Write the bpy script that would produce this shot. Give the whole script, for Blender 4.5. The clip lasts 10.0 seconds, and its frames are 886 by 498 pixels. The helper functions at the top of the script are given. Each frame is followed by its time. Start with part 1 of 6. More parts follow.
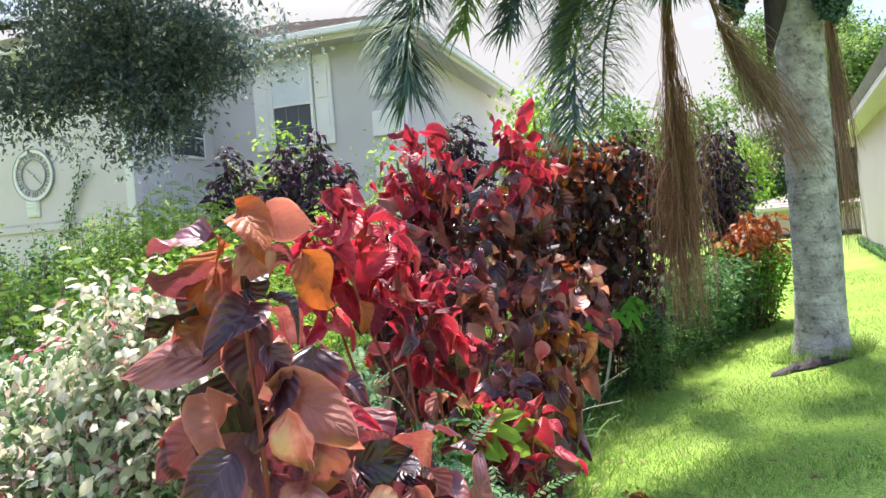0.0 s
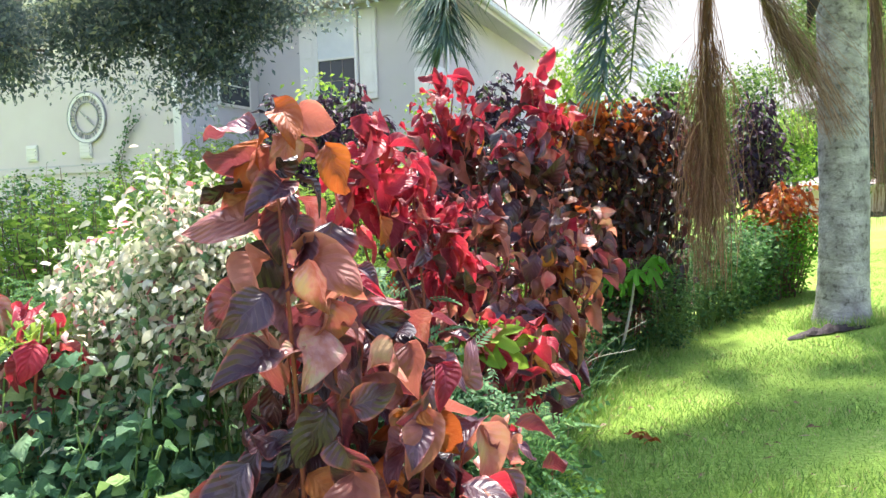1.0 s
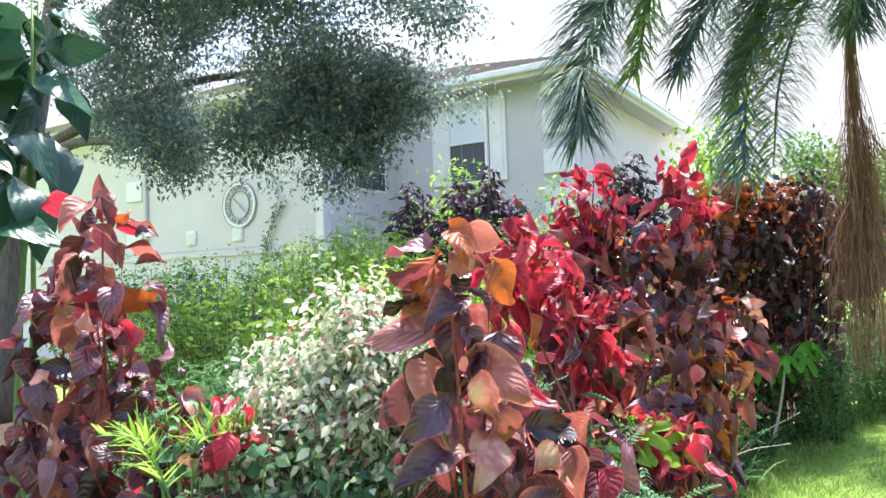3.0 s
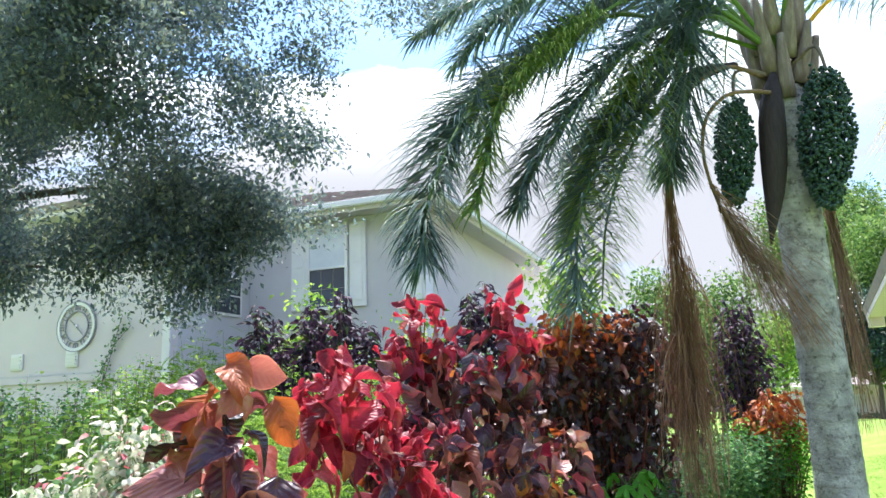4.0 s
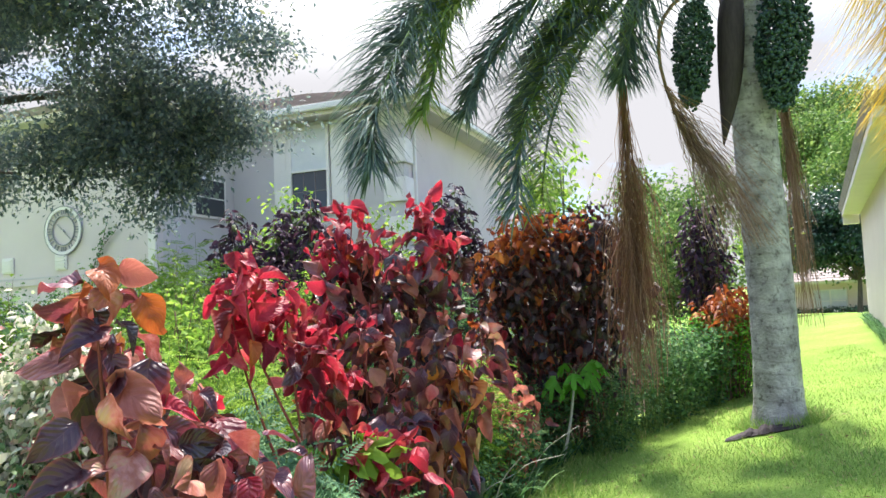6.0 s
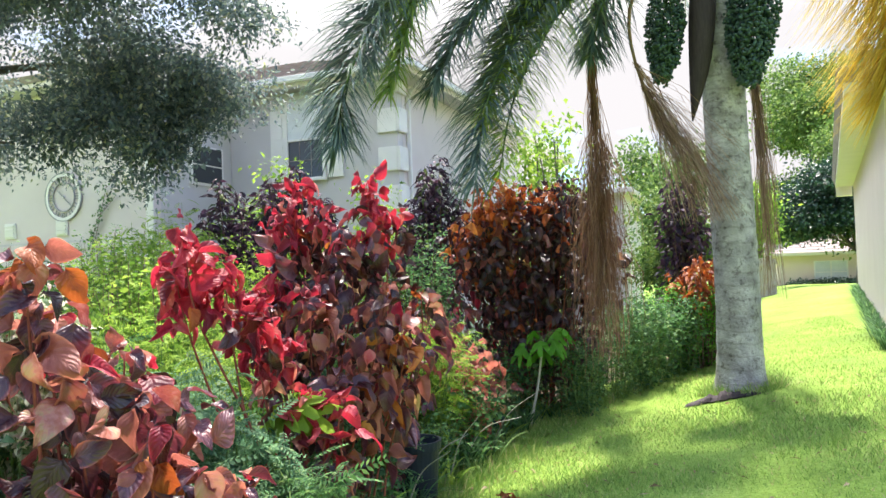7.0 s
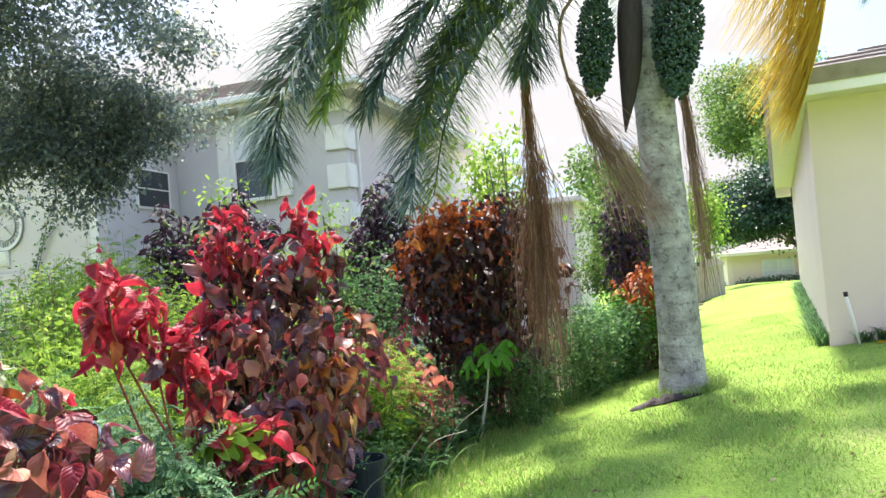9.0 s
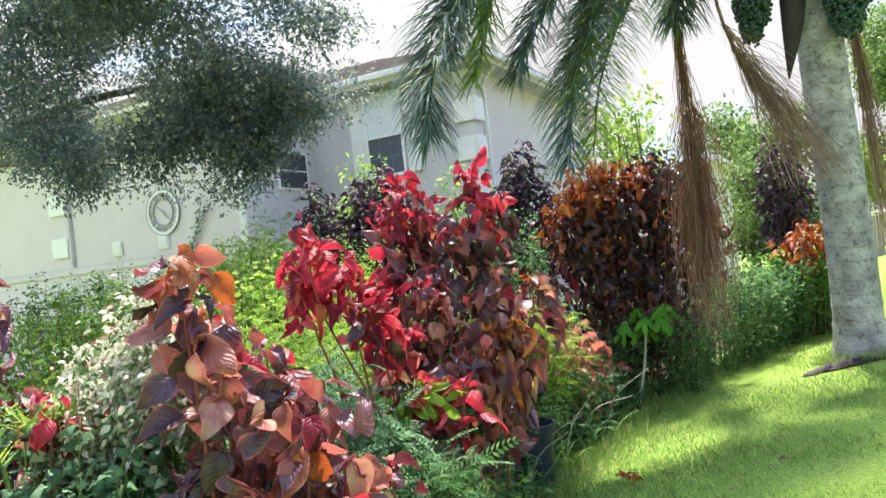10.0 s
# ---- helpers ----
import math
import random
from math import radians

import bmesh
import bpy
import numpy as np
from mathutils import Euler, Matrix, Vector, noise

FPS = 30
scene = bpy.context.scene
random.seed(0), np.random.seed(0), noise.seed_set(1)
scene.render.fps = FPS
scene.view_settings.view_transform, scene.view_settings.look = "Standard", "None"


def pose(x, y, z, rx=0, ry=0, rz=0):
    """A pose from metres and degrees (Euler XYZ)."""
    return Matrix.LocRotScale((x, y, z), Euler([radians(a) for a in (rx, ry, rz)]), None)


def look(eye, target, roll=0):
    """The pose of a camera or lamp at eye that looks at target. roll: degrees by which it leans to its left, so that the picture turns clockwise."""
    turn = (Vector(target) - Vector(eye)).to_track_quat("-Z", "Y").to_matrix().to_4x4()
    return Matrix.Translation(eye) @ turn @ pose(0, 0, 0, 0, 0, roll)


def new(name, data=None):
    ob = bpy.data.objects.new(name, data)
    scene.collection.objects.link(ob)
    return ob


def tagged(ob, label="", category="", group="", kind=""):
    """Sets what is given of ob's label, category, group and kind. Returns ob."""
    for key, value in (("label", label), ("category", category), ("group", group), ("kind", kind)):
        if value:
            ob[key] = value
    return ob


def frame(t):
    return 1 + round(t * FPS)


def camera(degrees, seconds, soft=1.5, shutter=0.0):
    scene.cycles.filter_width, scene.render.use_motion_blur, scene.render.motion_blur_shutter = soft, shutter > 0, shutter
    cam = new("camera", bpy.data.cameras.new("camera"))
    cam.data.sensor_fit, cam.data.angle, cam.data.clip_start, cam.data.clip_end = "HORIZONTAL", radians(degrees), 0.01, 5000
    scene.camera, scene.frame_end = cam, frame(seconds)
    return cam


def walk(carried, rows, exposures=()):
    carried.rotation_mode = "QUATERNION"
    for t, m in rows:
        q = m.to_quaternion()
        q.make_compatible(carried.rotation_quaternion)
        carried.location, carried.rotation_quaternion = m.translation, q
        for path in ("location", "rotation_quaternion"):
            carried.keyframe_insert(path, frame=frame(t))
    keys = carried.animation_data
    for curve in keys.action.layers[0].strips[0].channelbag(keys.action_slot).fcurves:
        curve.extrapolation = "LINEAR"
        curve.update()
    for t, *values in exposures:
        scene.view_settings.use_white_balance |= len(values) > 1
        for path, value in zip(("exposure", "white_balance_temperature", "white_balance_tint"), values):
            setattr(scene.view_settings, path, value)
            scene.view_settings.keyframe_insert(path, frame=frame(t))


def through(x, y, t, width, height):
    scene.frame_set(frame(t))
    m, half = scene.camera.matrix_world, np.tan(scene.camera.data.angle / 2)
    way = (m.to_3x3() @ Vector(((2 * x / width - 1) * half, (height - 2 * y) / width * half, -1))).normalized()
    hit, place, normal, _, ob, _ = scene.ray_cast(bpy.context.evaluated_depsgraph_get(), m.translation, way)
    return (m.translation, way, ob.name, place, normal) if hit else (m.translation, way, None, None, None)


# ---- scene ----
cam = camera(62.0, 10.0, soft=1.5)
PATH = [
    (0, (-0.333, -0.431, 1.347), (-0.979, 1.462, 1.310), -4.3),
    (0.5, (-0.247, -0.476, 1.250), (-0.965, 1.388, 1.153), -3.3),
    (1, (-0.202, -0.619, 1.249), (-0.947, 1.232, 1.118), -1.6),
    (1.5, (-0.196, -0.698, 1.236), (-1.010, 1.126, 1.145), -2.2),
    (2, (-0.264, -0.747, 1.232), (-1.241, 0.998, 1.186), -2.3),
    (2.2, (-0.274, -0.747, 1.239), (-1.328, 0.952, 1.209), -2.1),
    (3.3, (-0.190, -0.680, 1.320), (-1.200, 1.038, 1.493), -2.1),
    (3.5, (-0.174, -0.591, 1.319), (-1.063, 1.183, 1.562), -1.9),
    (4, (-0.119, -0.631, 1.323), (-0.813, 1.200, 1.732), -2.1),
    (4.5, (-0.111, -0.653, 1.328), (-0.809, 1.161, 1.800), -3.7),
    (5, (-0.036, -0.588, 1.366), (-0.752, 1.250, 1.696), -5.1),
    (5.5, (0.099, -0.476, 1.328), (-0.627, 1.378, 1.513), -4.5),
    (5.7, (0.160, -0.560, 1.315), (-0.543, 1.305, 1.482), -3.0),
    (6.8, (0.437, -0.862, 1.288), (-0.285, 1.002, 1.346), -2.4),
    (7, (0.555, -0.817, 1.310), (-0.175, 1.044, 1.364), -2.1),
    (7.5, (0.689, -0.840, 1.333), (0.002, 1.037, 1.391), -2.1),
    (8, (0.696, -0.868, 1.294), (0.099, 1.039, 1.371), -2.6),
    (8.5, (0.672, -0.909, 1.314), (0.094, 1.005, 1.395), -3.5),
    (9, (0.699, -0.831, 1.334), (0.075, 1.068, 1.415), -4.5),
    (9.5, (0.639, -0.869, 1.332), (-0.104, 0.987, 1.390), -4.7),
    (10, (0.460, -0.875, 1.303), (-0.471, 0.894, 1.343), -6.3),
]
walk(cam, [(t, look(eye, target, roll)) for t, eye, target, roll in PATH],
     [(0, 2.40, 6750, 15), (1, 2.62, 6750, 15), (2, 2.70, 6400, 16), (3.5, 2.72, 6300, 15), (4.5, 1.94, 6100, 14), (5.5, 2.15, 6400, 14), (7, 2.46, 6850, 15), (8, 2.45, 6850, 15), (10, 2.50, 6800, 15)])

# ---- world and sun ----
SUN_DIR = Vector((-0.10, 0.42, 1.0)).normalized()
world = bpy.data.worlds.new("sky")
scene.world = world
world.use_nodes = True
wn, wl = world.node_tree.nodes, world.node_tree.links
wn.clear()
w_out = wn.new("ShaderNodeOutputWorld")
w_bg = wn.new("ShaderNodeBackground")
w_sky = wn.new("ShaderNodeTexSky")
w_sky.sky_type = "NISHITA"
w_sky.sun_disc = False
w_sky.sun_elevation = math.asin(SUN_DIR.z)
w_sky.sun_rotation = math.atan2(SUN_DIR.x, SUN_DIR.y)
w_sky.dust_density = 2.0
w_tc = wn.new("ShaderNodeTexCoord")
w_map = wn.new("ShaderNodeMapping")
w_map.inputs["Location"].default_value = (0.35, 0.1, 0.02)
w_map.inputs["Scale"].default_value = (1.0, 1.0, 2.2)
w_noise = wn.new("ShaderNodeTexNoise")
w_noise.inputs["Scale"].default_value = 2.1
w_noise.inputs["Detail"].default_value = 9
w_noise.inputs["Roughness"].default_value = 0.55
w_ramp = wn.new("ShaderNodeValToRGB")
w_ramp.color_ramp.elements[0].position = 0.43
w_ramp.color_ramp.elements[1].position = 0.55
w_cloud = wn.new("ShaderNodeMix")
w_cloud.data_type = "RGBA"
w_lift = wn.new("ShaderNodeMapRange")
w_lift.interpolation_type = "SMOOTHSTEP"
for _k, _v in zip(("From Min", "From Max", "To Min", "To Max"), (0.28, 0.85, 1.75, 35.0)):
    w_lift.inputs[_k].default_value = _v
w_tone = wn.new("ShaderNodeMix")
w_tone.data_type, w_tone.blend_type = "RGBA", "MULTIPLY"
w_tone.inputs[0].default_value = 1.0
w_tone.inputs[7].default_value = (0.97, 1.0, 1.04, 1)
w_bg.inputs["Strength"].default_value = 0.10
wl.new(w_tc.outputs["Generated"], w_map.inputs["Vector"])
wl.new(w_map.outputs["Vector"], w_noise.inputs["Vector"])
w_sep = wn.new("ShaderNodeSeparateXYZ")
w_rise = wn.new("ShaderNodeMapRange")
for _k, _v in zip(("From Min", "From Max", "To Min", "To Max"), (0.40, 0.47, 0.06, -0.13)):
    w_rise.inputs[_k].default_value = _v
w_add = wn.new("ShaderNodeMath")
wl.new(w_tc.outputs["Generated"], w_sep.inputs[0])
wl.new(w_sep.outputs["Z"], w_rise.inputs["Value"])
wl.new(w_noise.outputs["Fac"], w_add.inputs[0])
wl.new(w_rise.outputs["Result"], w_add.inputs[1])
wl.new(w_add.outputs[0], w_ramp.inputs["Fac"])
wl.new(w_ramp.outputs["Color"], w_cloud.inputs[0])
wl.new(w_sep.outputs["Z"], w_lift.inputs["Value"])
wl.new(w_lift.outputs["Result"], w_tone.inputs[6])
wl.new(w_tone.outputs[2], w_cloud.inputs[7])
w_clear = wn.new("ShaderNodeMix")
w_clear.data_type, w_clear.blend_type = "RGBA", "MULTIPLY"
w_clear.inputs[0].default_value = 1.0
w_clear.inputs[7].default_value = (0.45, 0.62, 0.80, 1)
wl.new(w_sky.outputs["Color"], w_clear.inputs[6])
wl.new(w_clear.outputs[2], w_cloud.inputs[6])
wl.new(w_cloud.outputs[2], w_bg.inputs["Color"])
wl.new(w_bg.outputs["Background"], w_out.inputs["Surface"])
sun_data = bpy.data.lights.new("sun", "SUN")
sun_data.energy, sun_data.angle, sun_data.color = 2.5, radians(4.0), (1.0, 0.95, 0.87)
sun = new("sun", sun_data)
sun.matrix_world = look(SUN_DIR * 30, (0, 0, 0))


# ---- materials ----
def shader(name, rough=0.7, spec=0.4, metal=0.0):
    m = bpy.data.materials.new(name)
    m.use_nodes = True
    n, l = m.node_tree.nodes, m.node_tree.links
    b = n["Principled BSDF"]
    b.inputs["Roughness"].default_value = rough
    b.inputs["Specular IOR Level"].default_value = spec
    b.inputs["Metallic"].default_value = metal
    return m, n, l, b


def ramp_node(n, stops, mode="LINEAR"):
    r = n.new("ShaderNodeValToRGB")
    r.color_ramp.interpolation = mode
    els = r.color_ramp.elements
    while len(els) < len(stops):
        els.new(0.5)
    for e, (p, c) in zip(els, stops):
        e.position, e.color = p, (*c, 1)
    return r


def surface(name, stops, scale=8.0, rough=0.75, spec=0.3, bump=0.2, fine=90.0, stretch=(1, 1, 1), metal=0.0, bump_dist=0.01):
    """Plain matter: a two-scale noise through a colour ramp, with fine relief."""
    m, n, l, b = shader(name, rough, spec, metal)
    tc, mp = n.new("ShaderNodeTexCoord"), n.new("ShaderNodeMapping")
    mp.inputs["Scale"].default_value = stretch
    big, small = n.new("ShaderNodeTexNoise"), n.new("ShaderNodeTexNoise")
    big.inputs["Scale"].default_value, big.inputs["Detail"].default_value = scale, 6
    small.inputs["Scale"].default_value, small.inputs["Detail"].default_value = fine, 4
    mx = n.new("ShaderNodeMix")
    mx.inputs[0].default_value = 0.35
    r = ramp_node(n, stops)
    bp = n.new("ShaderNodeBump")
    bp.inputs["Strength"].default_value, bp.inputs["Distance"].default_value = bump, bump_dist
    l.new(tc.outputs["Object"], mp.inputs["Vector"])
    for t in (big, small):
        l.new(mp.outputs["Vector"], t.inputs["Vector"])
    l.new(big.outputs["Fac"], mx.inputs[2])
    l.new(small.outputs["Fac"], mx.inputs[3])
    l.new(mx.outputs[0], r.inputs["Fac"])
    l.new(r.outputs["Color"], b.inputs["Base Color"])
    l.new(small.outputs["Fac"], bp.inputs["Height"])
    l.new(bp.outputs["Normal"], b.inputs["Normal"])
    return m


def leaf_material(name, stops, per="island", rough=0.42, spec=0.45, through=0.35, glow=None, veins=0.5, blotch=0.35, rim=None):
    """A leaf: colour by piece, mottled, with veins along the blade; lets light through."""
    m, n, l, b = shader(name, rough, spec)
    if per == "island":
        rnd = n.new("ShaderNodeNewGeometry").outputs["Random Per Island"]
    else:
        rnd = n.new("ShaderNodeObjectInfo").outputs["Random"]
    tc = n.new("ShaderNodeTexCoord")
    noise_t = n.new("ShaderNodeTexNoise")
    noise_t.inputs["Scale"].default_value, noise_t.inputs["Detail"].default_value = 14, 5
    l.new(tc.outputs["Object"], noise_t.inputs["Vector"])
    add = n.new("ShaderNodeMath")
    add.operation = "MULTIPLY_ADD"
    add.inputs[1].default_value = blotch
    l.new(noise_t.outputs["Fac"], add.inputs[0])
    sub = n.new("ShaderNodeMath")
    sub.operation = "SUBTRACT"
    sub.inputs[1].default_value = blotch * 0.5
    l.new(rnd, sub.inputs[0])
    l.new(sub.outputs[0], add.inputs[2])
    r = ramp_node(n, stops)
    l.new(add.outputs[0], r.inputs["Fac"])
    # veins from the blade's own coordinates: u across, v along
    sep = n.new("ShaderNodeSeparateXYZ")
    l.new(tc.outputs["UV"], sep.inputs[0])
    cu = n.new("ShaderNodeMath")
    cu.operation = "SUBTRACT"
    cu.inputs[1].default_value = 0.5
    l.new(sep.outputs["X"], cu.inputs[0])
    au = n.new("ShaderNodeMath")
    au.operation = "ABSOLUTE"
    l.new(cu.outputs[0], au.inputs[0])
    diag = n.new("ShaderNodeMath")
    diag.operation = "MULTIPLY_ADD"
    diag.inputs[1].default_value = -0.7
    l.new(au.outputs[0], diag.inputs[0])
    l.new(sep.outputs["Y"], diag.inputs[2])
    ten = n.new("ShaderNodeMath")
    ten.operation = "MULTIPLY"
    ten.inputs[1].default_value = 7.0
    l.new(diag.outputs[0], ten.inputs[0])
    ping = n.new("ShaderNodeMath")
    ping.operation = "PINGPONG"
    ping.inputs[1].default_value = 0.5
    l.new(ten.outputs[0], ping.inputs[0])
    mn = n.new("ShaderNodeMath")
    mn.operation = "MINIMUM"
    sc = n.new("ShaderNodeMath")
    sc.operation = "MULTIPLY"
    sc.inputs[1].default_value = 5.0
    l.new(au.outputs[0], sc.inputs[0])
    l.new(ping.outputs[0], mn.inputs[0])
    l.new(sc.outputs[0], mn.inputs[1])
    vr = ramp_node(n, [(0.0, (0.8, 0.8, 0.8)), (0.05, (0, 0, 0))])
    l.new(mn.outputs[0], vr.inputs["Fac"])
    vm = n.new("ShaderNodeMix")
    vm.data_type = "RGBA"
    vm.blend_type = "SCREEN"
    vm.inputs[7].default_value = (0.16 * veins, 0.09 * veins, 0.06 * veins, 1)
    l.new(vr.outputs["Color"], vm.inputs[0])
    if rim:
        wob = n.new("ShaderNodeMath")
        wob.operation = "MULTIPLY_ADD"
        wob.inputs[1].default_value = 0.16
        l.new(noise_t.outputs["Fac"], wob.inputs[0])
        l.new(au.outputs[0], wob.inputs[2])
        er = ramp_node(n, [(0.50, (0, 0, 0)), (0.57, (0.75, 0.75, 0.75))])
        l.new(wob.outputs[0], er.inputs["Fac"])
        em = n.new("ShaderNodeMix")
        em.data_type = "RGBA"
        em.inputs[7].default_value = (*rim, 1)
        l.new(er.outputs["Color"], em.inputs[0])
        l.new(r.outputs["Color"], em.inputs[6])
        l.new(em.outputs[2], vm.inputs[6])
    else:
        l.new(r.outputs["Color"], vm.inputs[6])
    l.new(vm.outputs[2], b.inputs["Base Color"])
    bp = n.new("ShaderNodeBump")
    bp.inputs["Strength"].default_value, bp.inputs["Distance"].default_value = 0.5, 0.006
    crease = n.new("ShaderNodeTexNoise")
    crease.inputs["Scale"].default_value, crease.inputs["Detail"].default_value = 55, 3
    l.new(tc.outputs["Object"], crease.inputs["Vector"])
    heave = n.new("ShaderNodeMath")
    heave.operation = "MULTIPLY_ADD"
    heave.inputs[1].default_value = 0.8
    l.new(crease.outputs["Fac"], heave.inputs[0])
    l.new(mn.outputs[0], heave.inputs[2])
    l.new(heave.outputs[0], bp.inputs["Height"])
    l.new(bp.outputs["Normal"], b.inputs["Normal"])
    tr = n.new("ShaderNodeBsdfTranslucent")
    if glow:
        gm = n.new("ShaderNodeMix")
        gm.data_type = "RGBA"
        gm.inputs[0].default_value = 0.4
        gm.inputs[7].default_value = (*glow, 1)
        l.new(vm.outputs[2], gm.inputs[6])
        l.new(gm.outputs[2], tr.inputs["Color"])
    else:
        l.new(vm.outputs[2], tr.inputs["Color"])
    mix = n.new("ShaderNodeMixShader")
    mix.inputs[0].default_value = through
    l.new(b.outputs[0], mix.inputs[1])
    l.new(tr.outputs[0], mix.inputs[2])
    l.new(mix.outputs[0], n["Material Output"].inputs["Surface"])
    return m


def leaf_pair(name, stops, **more):
    """The same blade for single leaves and for joined foliage."""
    return leaf_material(name, stops, "object", **more), leaf_material(name + "_mass", stops, "island", **more)


COPPER = [(0.0, (0.028, 0.012, 0.024)), (0.28, (0.062, 0.024, 0.042)), (0.50, (0.110, 0.042, 0.066)), (0.66, (0.165, 0.058, 0.076)), (0.78, (0.235, 0.072, 0.066)), (0.88, (0.33, 0.105, 0.07)), (0.95, (0.44, 0.20, 0.18)), (1.0, (0.38, 0.28, 0.17))]
M_COPPER_O, M_COPPER = leaf_pair("copperleaf_blade", COPPER, rough=0.42, spec=0.75, through=0.26, glow=(0.48, 0.06, 0.08), rim=(0.36, 0.09, 0.07), blotch=0.75, veins=0.6)
RED = [(0.0, (0.10, 0.010, 0.022)), (0.25, (0.20, 0.012, 0.032)), (0.5, (0.33, 0.016, 0.045)), (0.75, (0.50, 0.028, 0.06)), (0.9, (0.55, 0.09, 0.09)), (1.0, (0.60, 0.22, 0.17))]
M_RED_O, M_RED = leaf_pair("young_copperleaf_blade", RED, rough=0.5, through=0.40, glow=(0.75, 0.04, 0.07), rim=(0.55, 0.10, 0.12), blotch=0.6)
ORANGE = [(0.0, (0.12, 0.026, 0.014)), (0.4, (0.28, 0.06, 0.018)), (0.75, (0.45, 0.13, 0.03)), (1.0, (0.55, 0.24, 0.05))]
M_ORANGE_O, M_ORANGE = leaf_pair("orange_copperleaf_blade", ORANGE, rough=0.5, through=0.32, glow=(0.7, 0.14, 0.03), blotch=0.8)
TAN = [(0.0, (0.13, 0.036, 0.036)), (0.35, (0.28, 0.085, 0.07)), (0.6, (0.44, 0.155, 0.12)), (0.85, (0.55, 0.26, 0.20)), (1.0, (0.50, 0.38, 0.16))]
M_TAN_O, M_TAN = leaf_pair("faded_pink_copperleaf_blade", TAN, rough=0.5, spec=0.6, through=0.44, glow=(0.7, 0.2, 0.14), rim=(0.55, 0.22, 0.16), blotch=0.7)
DARK = [(0.0, (0.010, 0.006, 0.011)), (0.5, (0.024, 0.010, 0.017)), (0.85, (0.045, 0.016, 0.020)), (1.0, (0.11, 0.036, 0.024))]
M_DARK_O, M_DARK = leaf_pair("dark_burgundy_blade", DARK, rough=0.38, spec=0.6, through=0.08, glow=(0.3, 0.03, 0.03))
PURPLE = [(0.0, (0.020, 0.013, 0.028)), (0.6, (0.055, 0.026, 0.058)), (0.82, (0.12, 0.05, 0.095)), (0.9, (0.05, 0.09, 0.03)), (1.0, (0.10, 0.15, 0.04))]
M_PURPLE = leaf_material("purple_blade", PURPLE, "island", rough=0.55, spec=0.3, through=0.2)
VARIEG = [(0.0, (0.08, 0.18, 0.07)), (0.18, (0.20, 0.32, 0.14)), (0.34, (0.52, 0.58, 0.36)), (0.52, (0.74, 0.73, 0.55)), (0.88, (0.82, 0.78, 0.64)), (0.97, (0.76, 0.50, 0.46)), (1.0, (0.64, 0.14, 0.17))]
M_VARIEG = leaf_material("variegated_blade", VARIEG, "island", through=0.35, veins=0.1)
LIME = [(0.0, (0.08, 0.18, 0.025)), (0.5, (0.21, 0.38, 0.05)), (1.0, (0.40, 0.54, 0.09))]
M_LIME = leaf_material("lime_blade", LIME, "island", rough=0.6, spec=0.22, through=0.45, veins=0.2)
GREEN = [(0.0, (0.032, 0.088, 0.034)), (0.5, (0.078, 0.195, 0.072)), (0.85, (0.14, 0.30, 0.10)), (1.0, (0.25, 0.38, 0.13))]
M_GREEN = leaf_material("green_blade", GREEN, "island", rough=0.6, spec=0.22, through=0.35, veins=0.25)
BRIGHT = [(0.0, (0.05, 0.22, 0.02)), (0.6, (0.12, 0.38, 0.04)), (1.0, (0.28, 0.52, 0.08))]
M_BRIGHT = leaf_material("bright_green_blade", BRIGHT, "island", rough=0.6, spec=0.22, through=0.45, veins=0.4)
M_DEEP = leaf_material("dark_glossy_green_blade", [(0.0, (0.008, 0.032, 0.022)), (0.6, (0.018, 0.065, 0.040)), (1.0, (0.045, 0.12, 0.06))], "island", rough=0.35, spec=0.5, through=0.2, veins=0.3)
# Lighter stand-in for M_GREEN, adding light to shaded plants by colour.
M_CLOVER = leaf_material("blue_green_blade", [(0.0, (0.07, 0.17, 0.09)), (0.5, (0.14, 0.29, 0.15)), (0.85, (0.22, 0.39, 0.21)), (1.0, (0.34, 0.46, 0.24))], "island", rough=0.6, spec=0.25, through=0.5, veins=0.2)
OAK = [(0.0, (0.085, 0.125, 0.125)), (0.6, (0.15, 0.21, 0.20)), (0.9, (0.245, 0.30, 0.23)), (1.0, (0.38, 0.40, 0.22))]
M_OAK = leaf_material("oak_blade", OAK, "island", rough=0.45, spec=0.5, through=0.52, veins=0.1)
M_TREE = leaf_material("far_tree_blade", [(0.0, (0.05, 0.11, 0.03)), (0.6, (0.13, 0.24, 0.06)), (1.0, (0.28, 0.38, 0.10))], "island", rough=0.6, spec=0.22, through=0.35, veins=0.0)
PALM = [(0.0, (0.045, 0.095, 0.085)), (0.5, (0.10, 0.18, 0.15)), (0.85, (0.21, 0.30, 0.25)), (1.0, (0.36, 0.42, 0.27))]
M_PALM = leaf_material("palm_leaflet", PALM, "island", rough=0.36, spec=0.6, through=0.38, veins=0.0, blotch=0.5)
# Yellower copy of the palm leaflet: sunlight on the fronds put into the colour.
M_LITPALM = leaf_material("sunlit_palm_leaflet", [(0.0, (0.14, 0.27, 0.05)), (0.5, (0.27, 0.42, 0.08)), (1.0, (0.46, 0.55, 0.13))], "island", rough=0.4, spec=0.4, through=0.5, veins=0.0, blotch=0.5)
M_YELLOW = leaf_material("yellowed_palm_leaflet", [(0.0, (0.52, 0.34, 0.04)), (0.6, (0.78, 0.56, 0.07)), (1.0, (0.82, 0.68, 0.22))], "island", through=0.6, veins=0.0, blotch=0.5)
